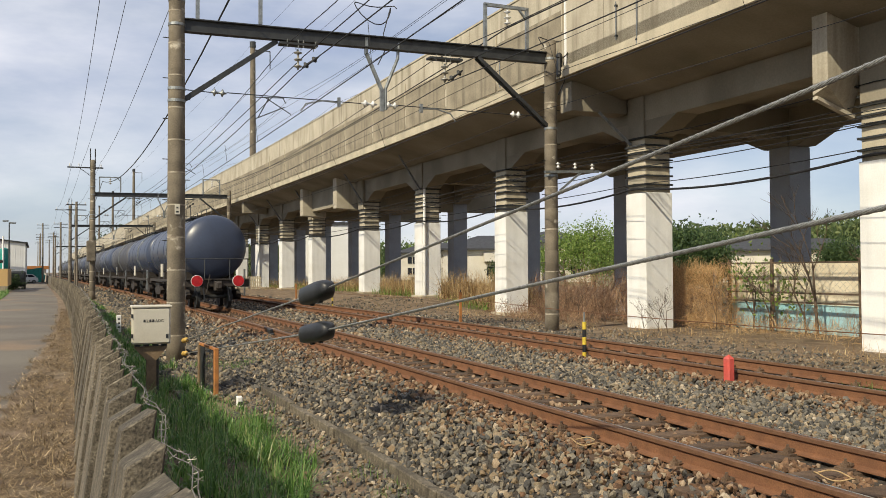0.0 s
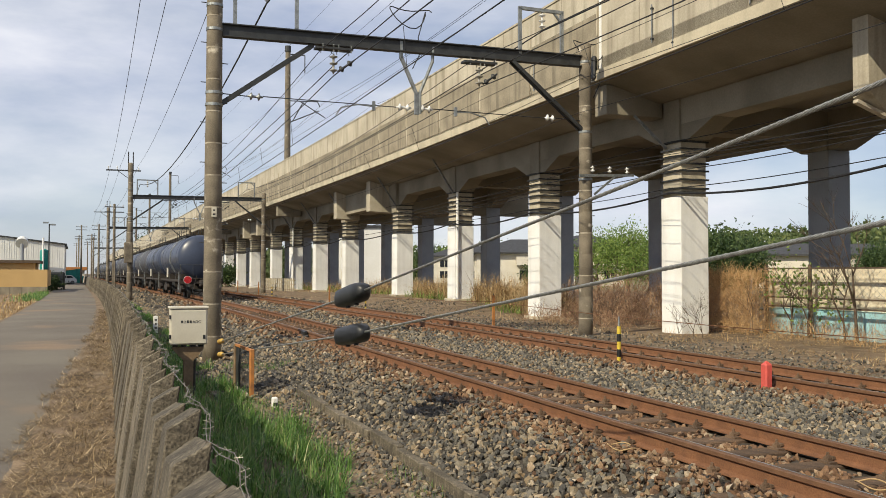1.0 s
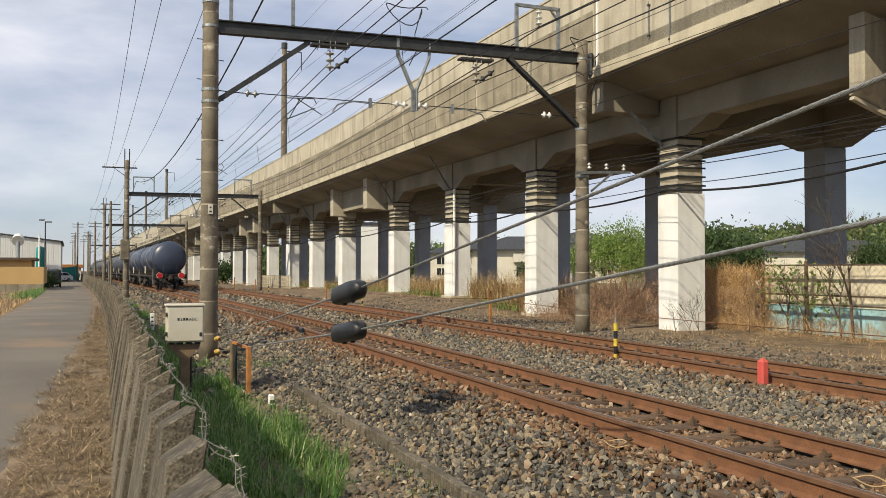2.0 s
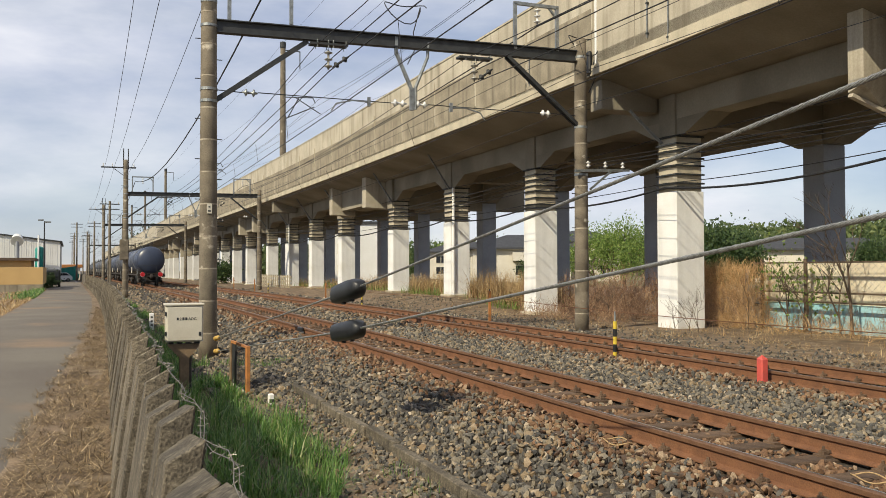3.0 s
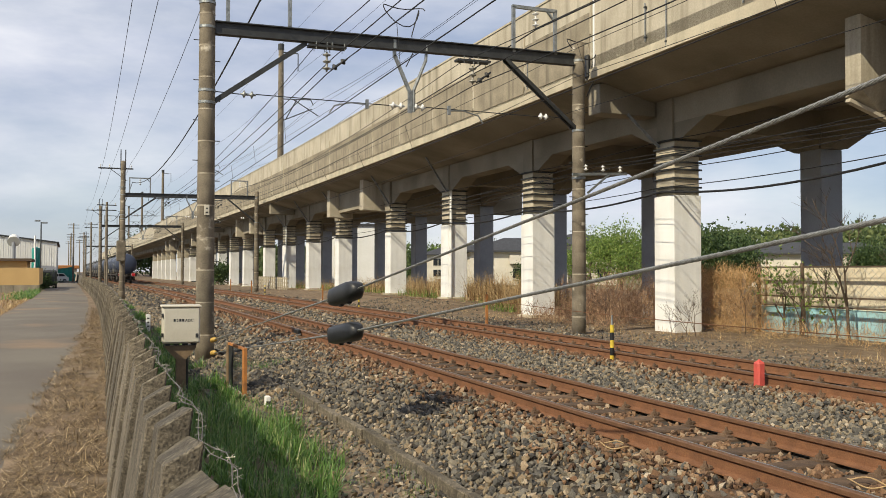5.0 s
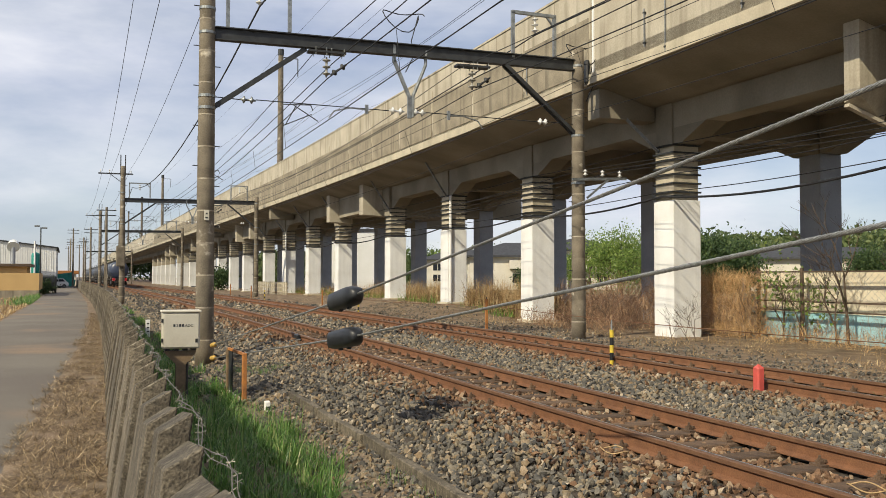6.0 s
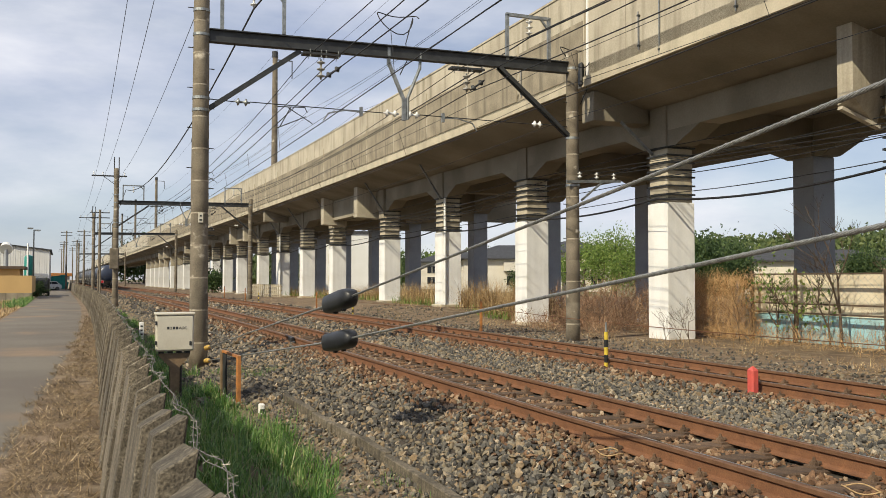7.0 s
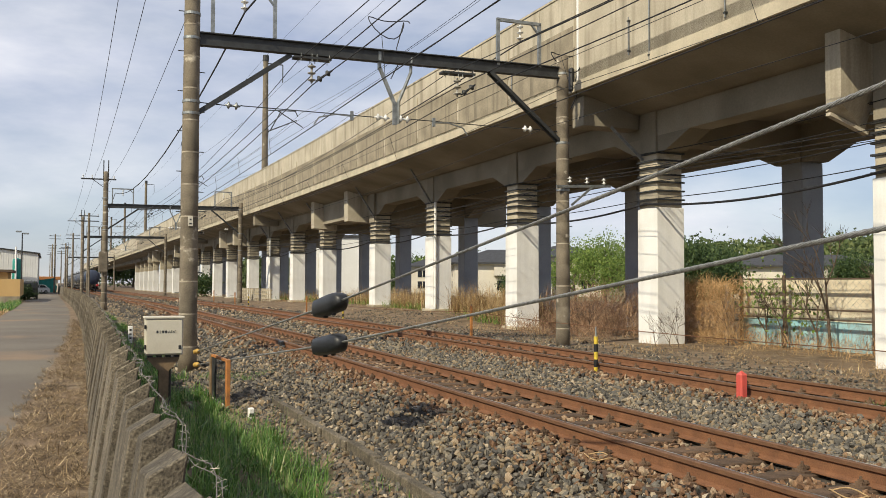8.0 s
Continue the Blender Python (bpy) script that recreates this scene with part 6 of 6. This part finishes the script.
def tree(m, h, mat, label, leaves, leaf=0.14, spread=0.55, blob=0.35, category="tree", depth=4, trunk=0.14):
    t = thing("tree", m, label, category)
    bm = bmesh.new()
    tips = []
    limb(bm, Vector((0, 0, -0.3)), Vector((0.05 * h * random.uniform(-1, 1), 0.03 * h, h * 0.34)), trunk, depth, tips, spread, (2, 3), 0.72)
    part("trunk", bm, BARK, t)
    if leaves:
        pts = []
        for _ in range(leaves):
            c = tips[int(rng.integers(0, len(tips)))]
            p = c + Vector(rng.normal(0, blob, 3))
            e = Euler(rng.uniform(0, 6.28, 3))
            pts.append((int(rng.integers(0, 5)), np.array(Matrix.LocRotScale(p, e, Vector([leaf * rng.uniform(0.6, 1.5)] * 3)))))
        ob = scatter_mesh("crown", LEAVES, pts, mat)
        ob.parent = t
        tagged(ob, "loose crown of small leaves", kind="stuff")
    return t


random.seed(5)
x, y = polar(32.4, 66)
tree(Matrix.Translation((x, y, -0.3)), 5.6, LEAF, "young bright green spring tree beyond the viaduct", 6500, 0.15, 0.7, 0.6)
x, y = polar(30.6, 70)
tree(Matrix.Translation((x, y, -0.3)), 5.0, LEAF, "light green spring tree beyond the viaduct", 4500, 0.15, 0.7, 0.55)
for k, (ang, r, h, lf_, mt) in enumerate(((37.0, 96, 6.2, 7000, LEAF_DARK), (38.2, 93, 6.2, 7000, LEAF_DARK), (39.4, 98, 5.6, 6000, LEAF_DARK), (40.6, 132, 6.4, 6000, LEAF_DARK), (42.6, 138, 6.8, 6000, LEAF_DARK), (44.2, 140, 7, 6000, LEAF_DARK), (47.2, 120, 4.6, 6000, LEAF_DARK),
                                          (49.8, 118, 5.6, 6000, LEAF_DARK), (24.0, 140, 6.5, 4000, LEAF_DARK), (18.9, 170, 7, 4000, LEAF_DARK), (21.0, 170, 8, 4000, LEAF), (26.0, 100, 3.2, 2500, LEAF_DARK), (35.6, 80, 3.6, 4000, LEAF_DARK))):
    x, y = polar(ang, r)
    tree(Matrix.Translation((x, y, -0.5)), h, mt, "leafy dark green tree behind the houses" if mt is LEAF_DARK else "light green leafy tree behind the houses", int(lf_ * 1.8), 0.26 if h > 4 else 0.16, 0.75, 1.0 if h > 4 else 0.5, depth=3, trunk=0.22)
# bare shrubs before the pool wall and the columns
for d, s, h, dp in ((16.6, 15.95, 3.6, 5), (16.5, 18.0, 2.4, 4), (14.0, 18.7, 1.5, 4), (14.05, 19.3, 1.2, 4), (13.9, 27.0, 1.2, 4), (16.5, 12.8, 3.0, 4), (14.1, 24.6, 1.3, 4), (16.4, 17.0, 2.0, 4), (16.6, 16.3, 2.6, 5), (16.5, 14.4, 2.8, 5), (13.95, 18.2, 1.6, 5), (14.0, 22.5, 1.6, 5), (14.2, 23.6, 1.5, 5), (15.8, 18.6, 2.0, 5)):
    tree(at(d, s, ground_z(d, s)), h, None, "bare leafless shrub with thin twigs", 0, spread=0.42, category="shrub", depth=dp, trunk=0.045 if h > 3 else 0.032 if h > 2 else 0.013)
tree(at(16.9, 17.8, -0.3), 2.3, LEAF, "thin green creeper shrub on the fence", 420, 0.09, 0.6, 0.3, "shrub", 3, 0.03)
# small bush by the far columns
tree(at(13.7, 97, -0.2), 3.4, LEAF_DARK, "dark green bush beside the far columns", 2500, 0.2, 0.8, 0.45, "bush", 3, 0.06)
tree(at(-3.6, 99, -0.4), 1.8, LEAF_DARK, "clipped dark hedge bush at the yard corner", 1800, 0.16, 0.8, 0.35, "bush", 3, 0.05)
tree(at(26, 330, 0.0), 15, LEAF_DARK, "distant leafy tree beyond the viaduct", 5000, 0.9, 0.8, 2.6, depth=3, trunk=0.4)


# ---- far woods ----
pts = []
for _ in range(48000):
    ang, r = rng.uniform(8, 62), rng.uniform(190, 260)
    x, y = polar(ang, r)
    top = 6.6 + 5.2 * min(1.0, max(0.0, (ang - 35) / 3)) + 2.8 * noise.noise(Vector((x * 0.05, y * 0.05, 1))) + 1.5 * noise.noise(Vector((x * 0.2, y * 0.2, 4)))
    pts.append((int(rng.integers(0, 5)), np.array(Matrix.LocRotScale(Vector((x, y, top * rng.random() ** 0.6)), Euler(rng.uniform(0, 6.28, 3)), Vector([rng.uniform(0.5, 1.4)] * 3)))))
tagged(scatter_mesh("far_woods", LEAVES, pts, LEAF_WOOD), "low band of distant green woods", "woods", kind="stuff")


# ---- ballast stones ----
def stone_proto(seed):
    r = np.random.default_rng(seed)
    bm = bmesh.new()
    bmesh.ops.create_icosphere(bm, subdivisions=1, radius=0.5)
    vs = np.array([v.co for v in bm.verts])
    fs = np.array([[v.index for v in f.verts] for f in bm.faces])
    bm.free()
    for _ in range(8):
        nrm = r.normal(0, 1, 3)
        nrm /= np.linalg.norm(nrm)
        c = r.uniform(0.14, 0.34)
        dist = vs @ nrm
        vs = vs - np.maximum(dist - c, 0)[:, None] * nrm
    vs *= r.uniform([0.8, 0.65, 0.5], [1.25, 1.0, 0.85])
    return vs * 1.45, fs


STONE = [stone_proto(k + 40) for k in range(14)]


def stones(n, s0, s1, d0, d1, size, grey, rust, power=1.0, keep=None):
    for _ in range(n):
        s, d = s0 + (s1 - s0) * rng.random() ** power, rng.uniform(d0, d1)
        if keep and not keep(d, s):
            continue
        near_rail = min(abs(d - c) for c in (NEAR - 0.566, NEAR + 0.566, FAR - 0.566, FAR + 0.566))
        if near_rail < 0.08 or (near_rail < 0.16 and rng.random() < 0.7):
            continue
        inside = min(abs(d - NEAR), abs(d - FAR))
        if inside < 1.1:
            ph = ((s + 25 - 0.3) / 0.571 + 0.5) % 1 - 0.5
            if abs(ph) * 0.571 < 0.125 and rng.random() < (0.93 if inside < 0.5 else 0.35):
                continue
        z = ground_z(d, s) + (0.03 if 0.6 < inside < 1.2 else -0.015 if inside < 0.5 else 0.0) + rng.uniform(-0.02, 0.03)
        k = size * rng.uniform(0.55, 1.35)
        m = np.array(Matrix.LocRotScale(P(d, s, z), Euler(rng.uniform(0, 6.28, 3)), Vector((k, k, k * 0.9))))
        brown = inside < 1.05 + rng.normal(0, 0.28)
        (rust if brown else grey).append((int(rng.integers(0, 14)), m))


grey, rust = [], []
stones(31000, 2.6, 9.5, 2.68, 10.4, 0.064, grey, rust)
stones(25500, 9.5, 19.0, 2.7, 10.9, 0.074, grey, rust)
stones(14500, 19.0, 45.0, 2.7, 11.2, 0.12, grey, rust, 1.4)
stones(7000, 3.0, 13.5, 1.6, 2.68, 0.055, grey, rust, 1.0, lambda d, s: rng.random() < ((d - 1.5) / 1.1) ** 1.5)
stones(8500, 6.0, 40.0, 10.4, 13.8, 0.065, grey, rust, 1.2, lambda d, s: rng.random() < 1.25 - (d - 10.4) / 3.0)
stones(9000, 13.5, 48.0, 1.5, 2.75, 0.095, grey, rust, 1.3, lambda d, s: rng.random() < (d - 1.1) / 1.3)
stones(5500, 45.0, 110.0, 1.6, 11.2, 0.20, grey, rust, 1.3)
stones(500, 5.0, 20.0, -0.8, -0.05, 0.028, grey, rust)
tagged(scatter_mesh("ballast", STONE, grey, STONES), "grey crushed stone ballast beside the rails", "ballast", kind="stuff")
tagged(scatter_mesh("rusty_ballast", STONE, rust, STONES_RUST), "rust-stained crushed stone between the rails", "ballast", kind="stuff")

motions()
